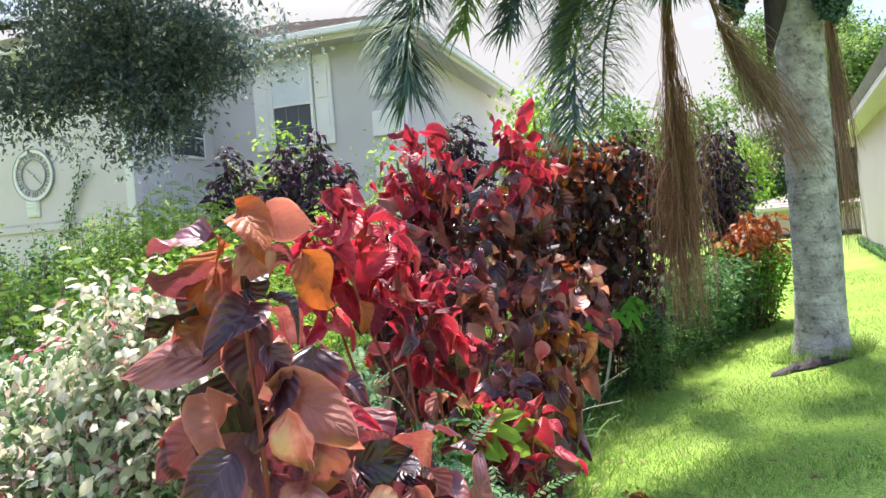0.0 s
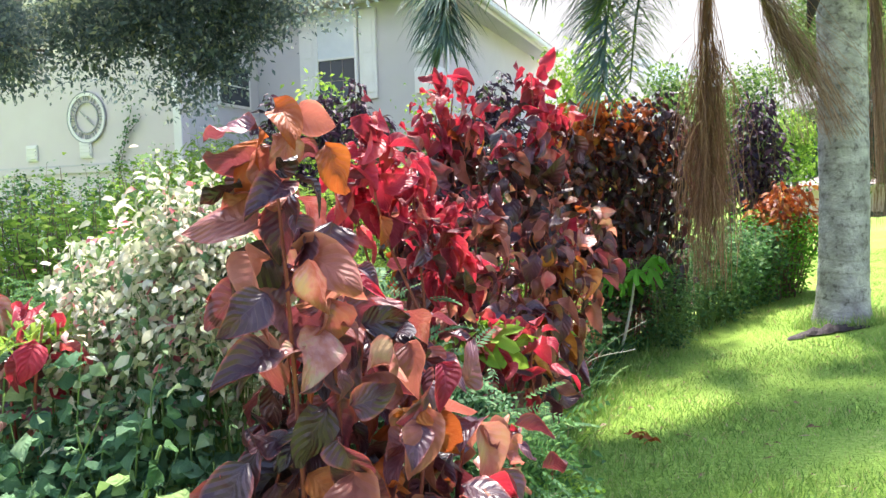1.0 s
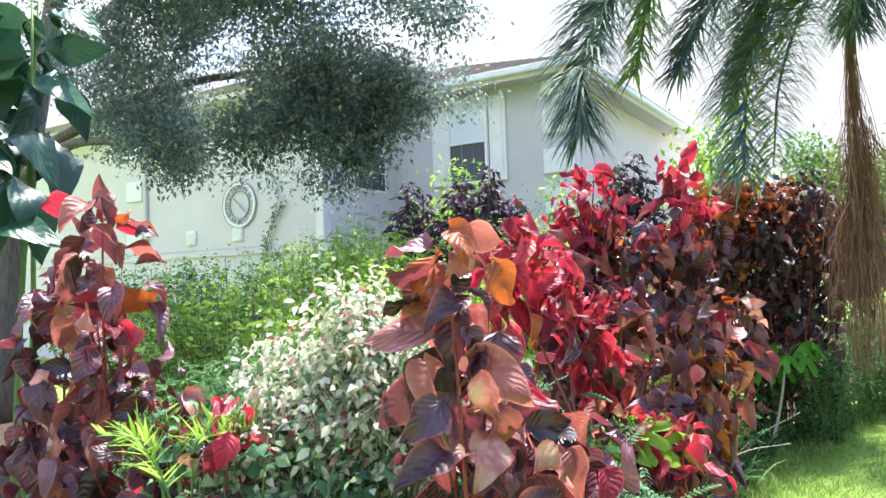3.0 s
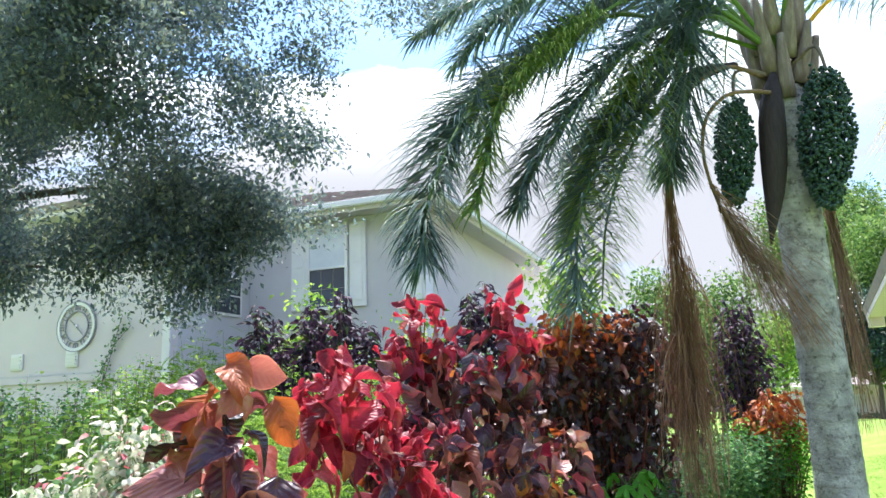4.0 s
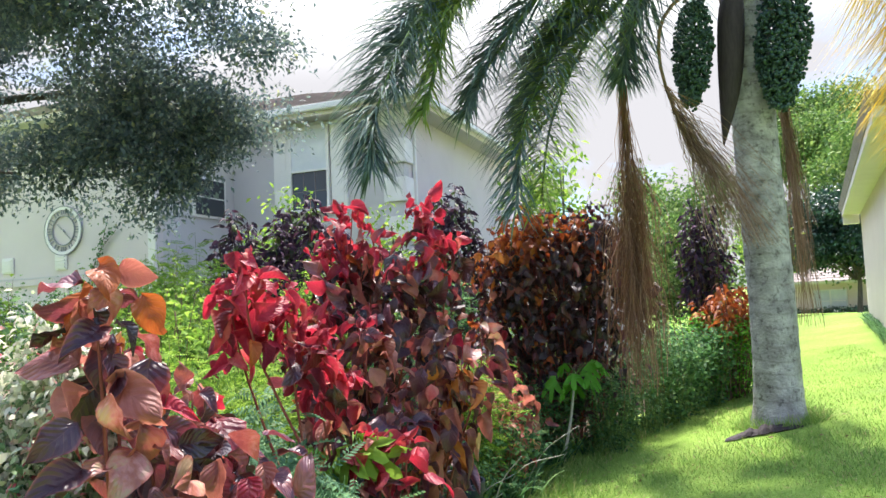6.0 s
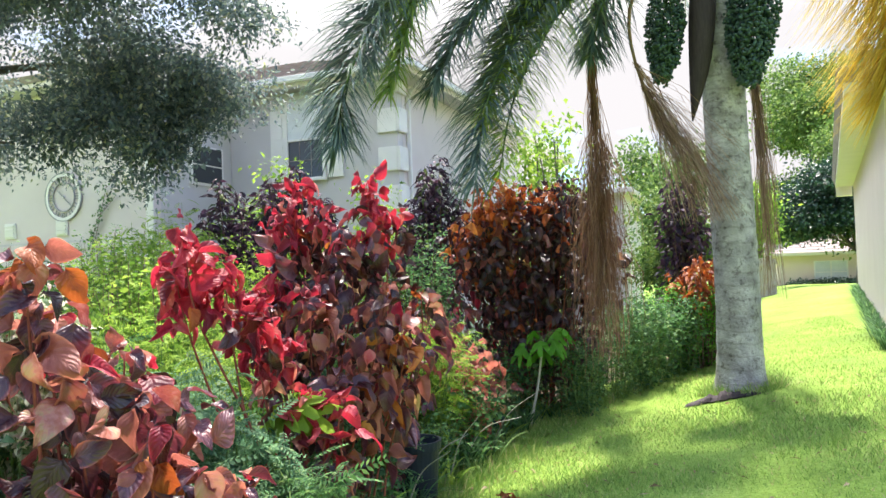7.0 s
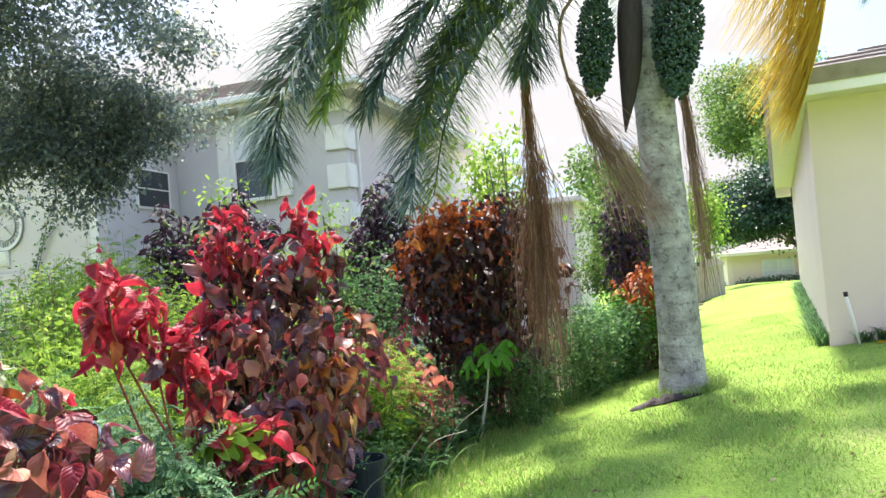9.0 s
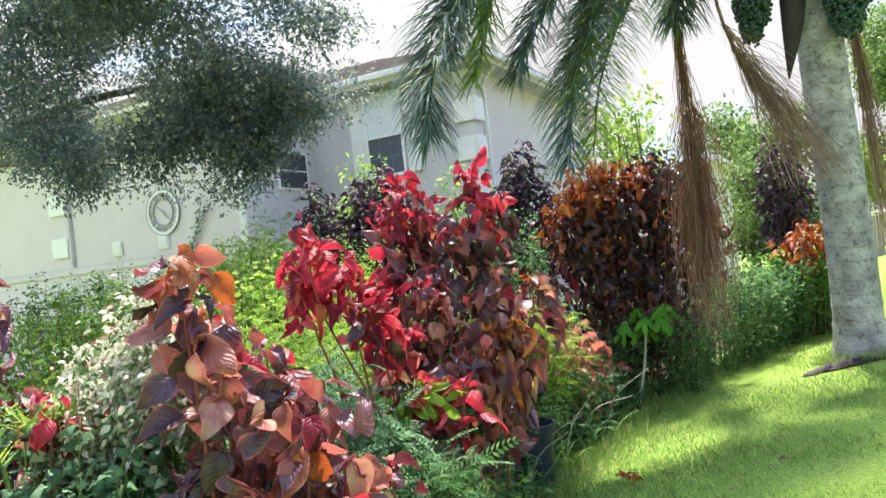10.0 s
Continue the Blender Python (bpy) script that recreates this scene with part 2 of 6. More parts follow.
M_DEAD = leaf_material("dead_palm_leaflet", [(0.0, (0.18, 0.11, 0.075)), (0.6, (0.33, 0.21, 0.14)), (1.0, (0.48, 0.36, 0.27))], "island", rough=0.85, spec=0.1, through=0.15, veins=0.0, blotch=0.5)
M_HUSK = leaf_material("brown_husk_strand", [(0.0, (0.16, 0.080, 0.050)), (0.6, (0.30, 0.16, 0.10)), (1.0, (0.44, 0.28, 0.19))], "island", rough=0.85, spec=0.1, through=0.15, veins=0.0, blotch=0.5)
M_DRY = surface("dry_brown_stalk", [(0.3, (0.14, 0.085, 0.05)), (0.7, (0.30, 0.20, 0.13))], 20)
M_GRASS = leaf_material("grass_blade", [(0.0, (0.13, 0.27, 0.05)), (0.45, (0.22, 0.38, 0.075)), (0.80, (0.32, 0.46, 0.11)), (0.93, (0.47, 0.50, 0.20)), (1.0, (0.50, 0.40, 0.22))], "island", rough=0.55, through=0.35, veins=0.0)
M_STEM = surface("brown_stem", [(0.3, (0.09, 0.055, 0.04)), (0.7, (0.20, 0.12, 0.09))], 30)
M_REDSTEM = surface("red_brown_stem", [(0.3, (0.16, 0.04, 0.03)), (0.7, (0.30, 0.09, 0.07))], 30)
M_PALESTEM = surface("pale_grey_stem", [(0.3, (0.36, 0.34, 0.28)), (0.7, (0.55, 0.53, 0.46))], 30)
M_GREENSTEM = surface("green_stem", [(0.3, (0.08, 0.16, 0.04)), (0.7, (0.16, 0.26, 0.07))], 30)
M_BARK = surface("oak_bark", [(0.3, (0.07, 0.06, 0.05)), (0.7, (0.20, 0.18, 0.15))], 10, bump=0.8, stretch=(3, 3, 0.6))
M_SOIL = surface("soil_and_leaf_litter", [(0.3, (0.025, 0.018, 0.012)), (0.55, (0.06, 0.042, 0.028)), (0.75, (0.13, 0.09, 0.055))], 12, rough=0.95, spec=0.1, bump=0.8, fine=60)


def lawn_material():
    m, n, l, b = shader("lawn_ground", 0.9, 0.15)
    tc = n.new("ShaderNodeTexCoord")
    a, c = n.new("ShaderNodeTexNoise"), n.new("ShaderNodeTexNoise")
    a.inputs["Scale"].default_value, a.inputs["Detail"].default_value = 0.9, 5
    c.inputs["Scale"].default_value, c.inputs["Detail"].default_value = 45, 5
    for t in (a, c):
        l.new(tc.outputs["Object"], t.inputs["Vector"])
    mx = n.new("ShaderNodeMix")
    mx.inputs[0].default_value = 0.5
    l.new(a.outputs["Fac"], mx.inputs[2])
    l.new(c.outputs["Fac"], mx.inputs[3])
    r = ramp_node(n, [(0.32, (0.11, 0.17, 0.05)), (0.44, (0.16, 0.26, 0.04)), (0.53, (0.20, 0.32, 0.055)), (0.61, (0.26, 0.35, 0.085)), (0.68, (0.42, 0.34, 0.19))])
    l.new(mx.outputs[0], r.inputs["Fac"])
    l.new(r.outputs["Color"], b.inputs["Base Color"])
    bp = n.new("ShaderNodeBump")
    bp.inputs["Strength"].default_value, bp.inputs["Distance"].default_value = 0.8, 0.03
    l.new(c.outputs["Fac"], bp.inputs["Height"])
    l.new(bp.outputs["Normal"], b.inputs["Normal"])
    return m


M_LAWN = lawn_material()


def stucco(name, lo, hi):
    return surface(name, [(0.3, lo), (0.7, hi)], 1.6, rough=0.92, spec=0.15, bump=0.5, fine=140, bump_dist=0.006)


M_GREY = stucco("grey_stucco", (0.53, 0.52, 0.54), (0.59, 0.58, 0.60))
M_BEIGE = stucco("pale_beige_stucco", (0.62, 0.57, 0.58), (0.68, 0.63, 0.64))
M_CREAM = stucco("cream_stucco", (0.72, 0.605, 0.555), (0.78, 0.665, 0.615))
M_WHITE = surface("white_paint", [(0.3, (0.72, 0.72, 0.72)), (0.7, (0.82, 0.82, 0.81))], 3, rough=0.55, bump=0.1)
M_CREAMTRIM = surface("cream_paint", [(0.3, (0.68, 0.63, 0.59)), (0.7, (0.76, 0.71, 0.67))], 3, rough=0.6, bump=0.1)
M_SHINGLE = surface("brown_grey_shingle", [(0.3, (0.22, 0.18, 0.17)), (0.7, (0.38, 0.33, 0.31))], 6, rough=0.95, bump=0.6, fine=120)
# Grey that paints shading and cast shadow onto the whitish clock.
M_CLOCKSHADE = surface("shaded_clock_white", [(0.3, (0.26, 0.27, 0.29)), (0.7, (0.40, 0.41, 0.43))], 9, rough=0.5, bump=0.1)
M_BLIND = surface("pale_window_film", [(0.3, (0.55, 0.60, 0.66)), (0.7, (0.72, 0.76, 0.80))], 3, rough=0.3)
M_GLASS, _n, _l, _b = shader("dark_window_glass", 0.06, 0.6)
_b.inputs["Base Color"].default_value = (0.035, 0.045, 0.055, 1)
M_POT = surface("blue_black_plastic", [(0.3, (0.012, 0.018, 0.026)), (0.7, (0.03, 0.04, 0.055))], 5, rough=0.45)
M_GREENPOT = surface("dark_green_plastic", [(0.3, (0.012, 0.03, 0.03)), (0.7, (0.025, 0.055, 0.05))], 5, rough=0.45)
M_WOOD = surface("weathered_fence_wood", [(0.3, (0.28, 0.25, 0.21)), (0.7, (0.45, 0.41, 0.36))], 6, stretch=(4, 4, 0.4))
M_FRUIT = surface("green_palm_fruit", [(0.3, (0.02, 0.05, 0.042)), (0.7, (0.06, 0.115, 0.095))], 9, rough=0.5)
M_SPATHE = surface("dark_brown_spathe", [(0.3, (0.020, 0.015, 0.017)), (0.7, (0.055, 0.042, 0.044))], 14, stretch=(4, 4, 0.6))
M_BOOT = surface("grey_palm_boot", [(0.3, (0.12, 0.09, 0.075)), (0.55, (0.24, 0.20, 0.17)), (0.75, (0.40, 0.36, 0.31))], 10, stretch=(3, 3, 0.6))


def palm_trunk_material():
    m, n, l, b = shader("ringed_grey_palm_bark", 0.9, 0.15)
    tc = n.new("ShaderNodeTexCoord")
    sep = n.new("ShaderNodeSeparateXYZ")
    l.new(tc.outputs["Object"], sep.inputs[0])
    lich, ns = n.new("ShaderNodeTexNoise"), n.new("ShaderNodeTexNoise")
    lich.inputs["Scale"].default_value, lich.inputs["Detail"].default_value = 7, 7
    ns.inputs["Scale"].default_value, ns.inputs["Detail"].default_value = 40, 5
    for t in (lich, ns):
        l.new(tc.outputs["Object"], t.inputs["Vector"])
    base = ramp_node(n, [(0.3, (0.22, 0.22, 0.21)), (0.5, (0.37, 0.37, 0.365)), (0.68, (0.52, 0.53, 0.51)), (0.8, (0.64, 0.66, 0.63))])
    l.new(lich.outputs["Fac"], base.inputs["Fac"])
    w = n.new("ShaderNodeTexWave")
    w.bands_direction = "Z"
    w.inputs["Scale"].default_value, w.inputs["Distortion"].default_value, w.inputs["Detail"].default_value = 2.6, 5.0, 3
    l.new(tc.outputs["Object"], w.inputs["Vector"])
    ring = ramp_node(n, [(0.0, (0.68, 0.66, 0.63)), (0.10, (1, 1, 1))])
    l.new(w.outputs["Color"], ring.inputs["Fac"])
    mul = n.new("ShaderNodeMix")
    mul.data_type, mul.blend_type = "RGBA", "MULTIPLY"
    mul.inputs[0].default_value = 0.55
    l.new(base.outputs["Color"], mul.inputs[6])
    l.new(ring.outputs["Color"], mul.inputs[7])
    spots = n.new("ShaderNodeTexNoise")
    spots.inputs["Scale"].default_value, spots.inputs["Detail"].default_value, spots.inputs["Roughness"].default_value = 19, 6, 0.7
    l.new(tc.outputs["Object"], spots.inputs["Vector"])
    dark = ramp_node(n, [(0.36, (0.34, 0.33, 0.31)), (0.47, (1, 1, 1))])
    l.new(spots.outputs["Fac"], dark.inputs["Fac"])
    mul2 = n.new("ShaderNodeMix")
    mul2.data_type, mul2.blend_type = "RGBA", "MULTIPLY"
    mul2.inputs[0].default_value = 0.85
    l.new(mul.outputs[2], mul2.inputs[6])
    l.new(dark.outputs["Color"], mul2.inputs[7])
    l.new(mul2.outputs[2], b.inputs["Base Color"])
    bp = n.new("ShaderNodeBump")
    bp.inputs["Strength"].default_value, bp.inputs["Distance"].default_value = 0.8, 0.025
    l.new(ns.outputs["Fac"], bp.inputs["Height"])
    l.new(bp.outputs["Normal"], b.inputs["Normal"])
    return m


M_TRUNK = palm_trunk_material()


# ---- builders ----
def rng(seed):
    return np.random.default_rng(seed)


def gz(x, y):
    """The ground's height: it climbs gently to the right and falls away past the fence."""
    x = np.asarray(x, float)
    s = 0.145 * (np.clip(x, -2.6, 3.2) + 1.0) - 0.06
    return s - 0.04 * np.clip(np.asarray(y, float) - 20, 0, 22)


def thing(name, label, category, group="", kind="", at=(0, 0, 0)):
    ob = new(name)
    ob.empty_display_size = 0.1
    ob.location = at
    return tagged(ob, label, category, group, kind)


def mesh_object(name, verts, faces, material, parent=None, uv=None, smooth=True, label=""):
    me = bpy.data.meshes.new(name)
    me.from_pydata([tuple(v) for v in verts] if not isinstance(verts, list) else verts, [], faces)
    if uv is not None:
        layer = me.uv_layers.new(name="UVMap")
        idx = np.empty(len(me.loops), dtype=np.int32)
        me.loops.foreach_get("vertex_index", idx)
        layer.data.foreach_set("uv", np.asarray(uv, float)[idx].ravel())
    if smooth:
        me.polygons.foreach_set("use_smooth", np.ones(len(me.polygons), dtype=bool))
    for m in material if isinstance(material, (list, tuple)) else [material]:
        me.materials.append(m)
    ob = new(name, me)
    if parent is not None:
        ob.parent = parent
        ob.matrix_parent_inverse = Matrix.Translation(-parent.location)
    if label:
        ob["label"] = label
    return ob


def part(name, bm, material, parent=None, label="", smooth=False):
    me = bpy.data.meshes.new(name)
    bm.normal_update()
    bm.to_mesh(me)
    bm.free()
    if smooth:
        me.polygons.foreach_set("use_smooth", np.ones(len(me.polygons), dtype=bool))
    me.materials.append(material)
    ob = new(name, me)
    if parent is not None:
        ob.parent = parent
        ob.matrix_parent_inverse = Matrix.Translation(-parent.location)
    if label:
        ob["label"] = label
    return ob


def box_bm(lo, hi, bevel=0.0, m=None):
    bm = bmesh.new()
    bmesh.ops.create_cube(bm, size=1)
    c, s = (Vector(lo) + Vector(hi)) / 2, Vector(hi) - Vector(lo)
    for v in bm.verts:
        v.co = Vector((v.co.x * s.x, v.co.y * s.y, v.co.z * s.z)) + c
    if bevel:
        bmesh.ops.bevel(bm, geom=bm.edges[:], offset=bevel, segments=2, affect="EDGES")
    if m is not None:
        bm.transform(m)
    return bm


def leaf_shape(length, width, rows=5, fold=0.25, droop=0.3, tip=1.6, wave=0.0, peak=0.38, twist=0.0, bend=0.0, seed=0):
    """A blade along +y, up +z, with cupping, twist and an uneven rim: verts, quads and blade coordinates."""
    verts, uv, faces = [], [], []
    for i in range(rows + 1):
        v = i / rows
        s0 = v ** (math.log(0.5) / math.log(peak))
        w = max(math.sin(math.pi * min(s0, 1.0)), 0.0) ** (0.75 if v < peak else 0.5 * tip) + 0.02
        w *= width / 2
        y = length * (v - 0.30 * v * v * droop)
        z = -length * droop * v * v
        sx = bend * length * v * v
        a = twist * v
        for u in (-1, -0.5, 0, 0.5, 1):
            rim = 1 + 0.22 * noise.noise((3.1 * v + seed, u * 2, seed * 1.7)) if abs(u) == 1 else 1
            x0 = u * w * rim
            z0 = fold * abs(u) * w + wave * width * math.sin(5.5 * v + 2.4 * u + seed) * abs(u) + 0.22 * width * noise.noise((3.5 * v, u * 1.5, seed + 9))
            verts.append((x0 * math.cos(a) - z0 * math.sin(a) + sx, y, z + x0 * math.sin(a) + z0 * math.cos(a)))
            uv.append((0.5 + 0.5 * u, v))
    for i in range(rows):
        for j in range(4):
            a = i * 5 + j
            faces.append((a, a + 1, a + 6, a + 5))
    return np.array(verts), faces, np.array(uv)


def small_leaf(length, width, fold=0.2, droop=0.15):
    """A six-point blade for fine foliage."""
    l, w = length, width / 2
    verts = np.array([(0, 0, 0), (-w, 0.45 * l, fold * w), (0, 0.5 * l, 0), (w, 0.45 * l, fold * w), (0, l, -droop * l)])
    return verts, [(0, 2, 1), (0, 3, 2), (1, 2, 4), (2, 3, 4)], np.array([(0.5, 0), (0, 0.45), (0.5, 0.5), (1, 0.45), (0.5, 1)])


def frames_from(ways, ups, r, roll=0.6):
    """Turns that lay +y along each way and +z near each up."""
    y = ways / np.linalg.norm(ways, axis=1, keepdims=True)
    x = np.cross(y, ups)
    x /= np.linalg.norm(x, axis=1, keepdims=True) + 1e-9
    z = np.cross(x, y)
    a = r.normal(0, roll, len(y))[:, None]
    x2 = x * np.cos(a) + z * np.sin(a)
    z2 = np.cross(x2, y)
    return np.stack([x2, y, z2], axis=2)


def scatter(name, shapes, places, turns, sizes, material, parent=None, r=None, label="", pick=None):
    """Many blades joined in one mesh; pick: material slot per blade."""
    r = r or rng(1)
    which = r.integers(0, len(shapes), len(places))
    vs, fs, uvs, slots, base = [], [], [], [], 0
    for k, (sv, sf, su) in enumerate(shapes):
        idx = np.nonzero(which == k)[0]
        if not len(idx):
            continue
        w = np.einsum("nij,vj->nvi", turns[idx], sv) * sizes[idx][:, None, None] + places[idx][:, None, :]
        vs.append(w.reshape(-1, 3))
        uvs.append(np.tile(su, (len(idx), 1)))
        nv = len(sv)
        for face_len in sorted({len(f) for f in sf}):
            arr = np.array([f for f in sf if len(f) == face_len])
            off = base + np.arange(len(idx))[:, None, None] * nv
            fs += (arr[None] + off).reshape(-1, face_len).tolist()
            if pick is not None:
                slots.append(np.repeat(pick[idx], len(arr)))
        base += len(idx) * nv
    ob = mesh_object(name, np.concatenate(vs).tolist(), fs, material, parent, np.concatenate(uvs), label=label)
    if pick is not None:
        ob.data.polygons.foreach_set("material_index", np.concatenate(slots).astype(np.int32))
    return ob


def tube(points, radii, sides=6, name="stem", material=None, parent=None, label="", cap=True):
    pts = np.asarray(points, float)
    tang = np.gradient(pts, axis=0)
    tang /= np.linalg.norm(tang, axis=1, keepdims=True) + 1e-9
    ref = np.array([0.0, 1.0, 0.0]) if abs(tang[:, 1]).mean() < 0.7 else np.array([1.0, 0, 0])
    verts, faces = [], []
    for p, t, rad in zip(pts, tang, radii):
        a = np.cross(t, ref)
        a /= np.linalg.norm(a) + 1e-9
        b = np.cross(t, a)
        for k in range(sides):
            ang = 2 * math.pi * k / sides
            verts.append(tuple(p + rad * (math.cos(ang) * a + math.sin(ang) * b)))
    for i in range(len(pts) - 1):
        for k in range(sides):
            k2 = (k + 1) % sides
            faces.append((i * sides + k, i * sides + k2, (i + 1) * sides + k2, (i + 1) * sides + k))
    if cap:
        faces.append(tuple(range(sides))[::-1])
        faces.append(tuple((len(pts) - 1) * sides + k for k in range(sides)))
    return mesh_object(name, verts, faces, material, parent, label=label)


def spline(ctrl, count):
    """A smooth line through the control points."""
    p = np.asarray(ctrl, float)
    p = np.vstack([2 * p[0] - p[1], p, 2 * p[-1] - p[-2]])
    out = []
    n = len(p) - 3
    for q in np.linspace(0, n - 1e-6, count):
        i = int(q)
        t = q - i
        a, b, c, d = p[i : i + 4]
        out.append(0.5 * (2 * b + (c - a) * t + (2 * a - 5 * b + 4 * c - d) * t * t + (3 * b - a - 3 * c + d) * t**3))
    return np.array(out)


def shrub(name, label, category, at, height, spread, stems, leaves, shapes, size, material, seed, young=None, young_from=0.75, stem_mat=None,
          singles=0, single_mats=None, tilt=(-0.5, 0.45), group="", low=0.25, lean=(0, 0), bunch=1.0, radius=0.008, fuzz=0.0, stray=0.07, vary=0.3):
    """A many-stemmed shrub: each stem its own, blades set along the stems."""
    r = rng(seed)
    x0, y0 = at
    ob = thing(name, label, category, group, at=(x0, y0, float(gz(x0, y0))))
    P, W, S, H = [], [], [], []
    for s in range(stems):
        ang, d = 2.4 * s + r.normal(0, 0.3), math.sqrt((s + 0.5) / stems)
        out = np.array([math.cos(ang), math.sin(ang)])
        bx, by = np.array([x0, y0]) + out * d * min(0.3, spread * 0.5)
        h = height * (1 - vary * d * d * r.random()) * r.uniform(1 - vary * 0.6, 1.0)
        tip = np.array([x0 + lean[0] + out[0] * d * spread, y0 + lean[1] + out[1] * d * spread])
        z0 = float(gz(bx, by)) - 0.03
        pts = spline([(bx, by, z0), (bx * 0.65 + tip[0] * 0.35 + r.normal(0, 0.03), by * 0.65 + tip[1] * 0.35 + r.normal(0, 0.03), z0 + h * 0.45),
                      (*(tip * 0.9 + np.array([bx, by]) * 0.1 + r.normal(0, 0.03, 2)), z0 + h * 0.8), (*tip, z0 + h)], 9)
        tube(pts, np.linspace(radius * 1.3, radius * 0.35, 9), 5, "stem", stem_mat or M_STEM, ob)
        for k in range(leaves):
            v = low + (1 - low) * ((k + r.random()) / leaves) ** (1 / bunch)
            q = v * 8
            i = min(int(q), 7)
            p = pts[i] + (pts[i + 1] - pts[i]) * (q - i)
            a = k * 2.4 + r.normal(0, 0.5)
            way = np.array([math.cos(a), math.sin(a), r.uniform(*tilt)])
            arm = np.array([way[0], way[1], 0.25]) * size * r.uniform(0.1, 0.55)
            P.append(p + arm + r.normal(0, 1, 3) * fuzz)
            W.append(way)
            S.append(r.uniform(0.55, 1.12) * (1.0 if v < 0.9 else 0.8))
            H.append(v)
    P, W, S, H = map(np.array, (P, W, S, H))
    P[:, 2] = np.maximum(P[:, 2], gz(P[:, 0], P[:, 1]) + 0.04)
    T = frames_from(W, np.tile([0, 0, 1.0], (len(P), 1)) + r.normal(0, 0.3, (len(P), 3)), r)
    is_young = (H + r.normal(0, stray, len(H))) > young_from if young is not None else np.zeros(len(H), bool)
    order = np.arange(len(P))
    if singles:
        order = np.argsort((P[:, 0] - 0.1) ** 2 + (P[:, 1] + 0.7) ** 2 - 1.2 * P[:, 2])
        datas = []
        for mt in single_mats:
            for sv, sf, su in shapes:
                tmp = mesh_object("leaf", sv.tolist(), sf, mt, None, su)
                datas.append(tmp.data)
                bpy.data.objects.remove(tmp)
        for i in order[:singles]:
            o = new("leaf", datas[(len(shapes) if is_young[i] else 0) + int(r.integers(0, len(shapes)))])
            o.parent = ob
            o.matrix_parent_inverse = Matrix.Translation(-ob.location)
            o.matrix_basis = Matrix.Translation(P[i]) @ Matrix(T[i].tolist()).to_4x4() @ Matrix.Scale(float(S[i]), 4)
        order = order[singles:]
    if len(order):
        mats = [material] + ([young] if young is not None else [])
        fol = scatter("foliage", shapes, P[order], T[order], S[order], mats, ob, r, pick=is_young[order].astype(int) if young is not None else None)
        fol["kind"] = "stuff"
    return ob


MIXES = {"copper": (0.70, 0.04, 0.04, 0.10, 0.12), "red": (0.36, 0.48, 0.03, 0.08, 0.05), "orange": (0.54, 0.03, 0.18, 0.15, 0.10), "tan": (0.46, 0.05, 0.08, 0.33, 0.08),
         "dark": (0.38, 0.03, 0.02, 0.03, 0.54), "brown": (0.58, 0.01, 0.08, 0.11, 0.22), "black": (0.07, 0.0, 0.012, 0.008, 0.91)}


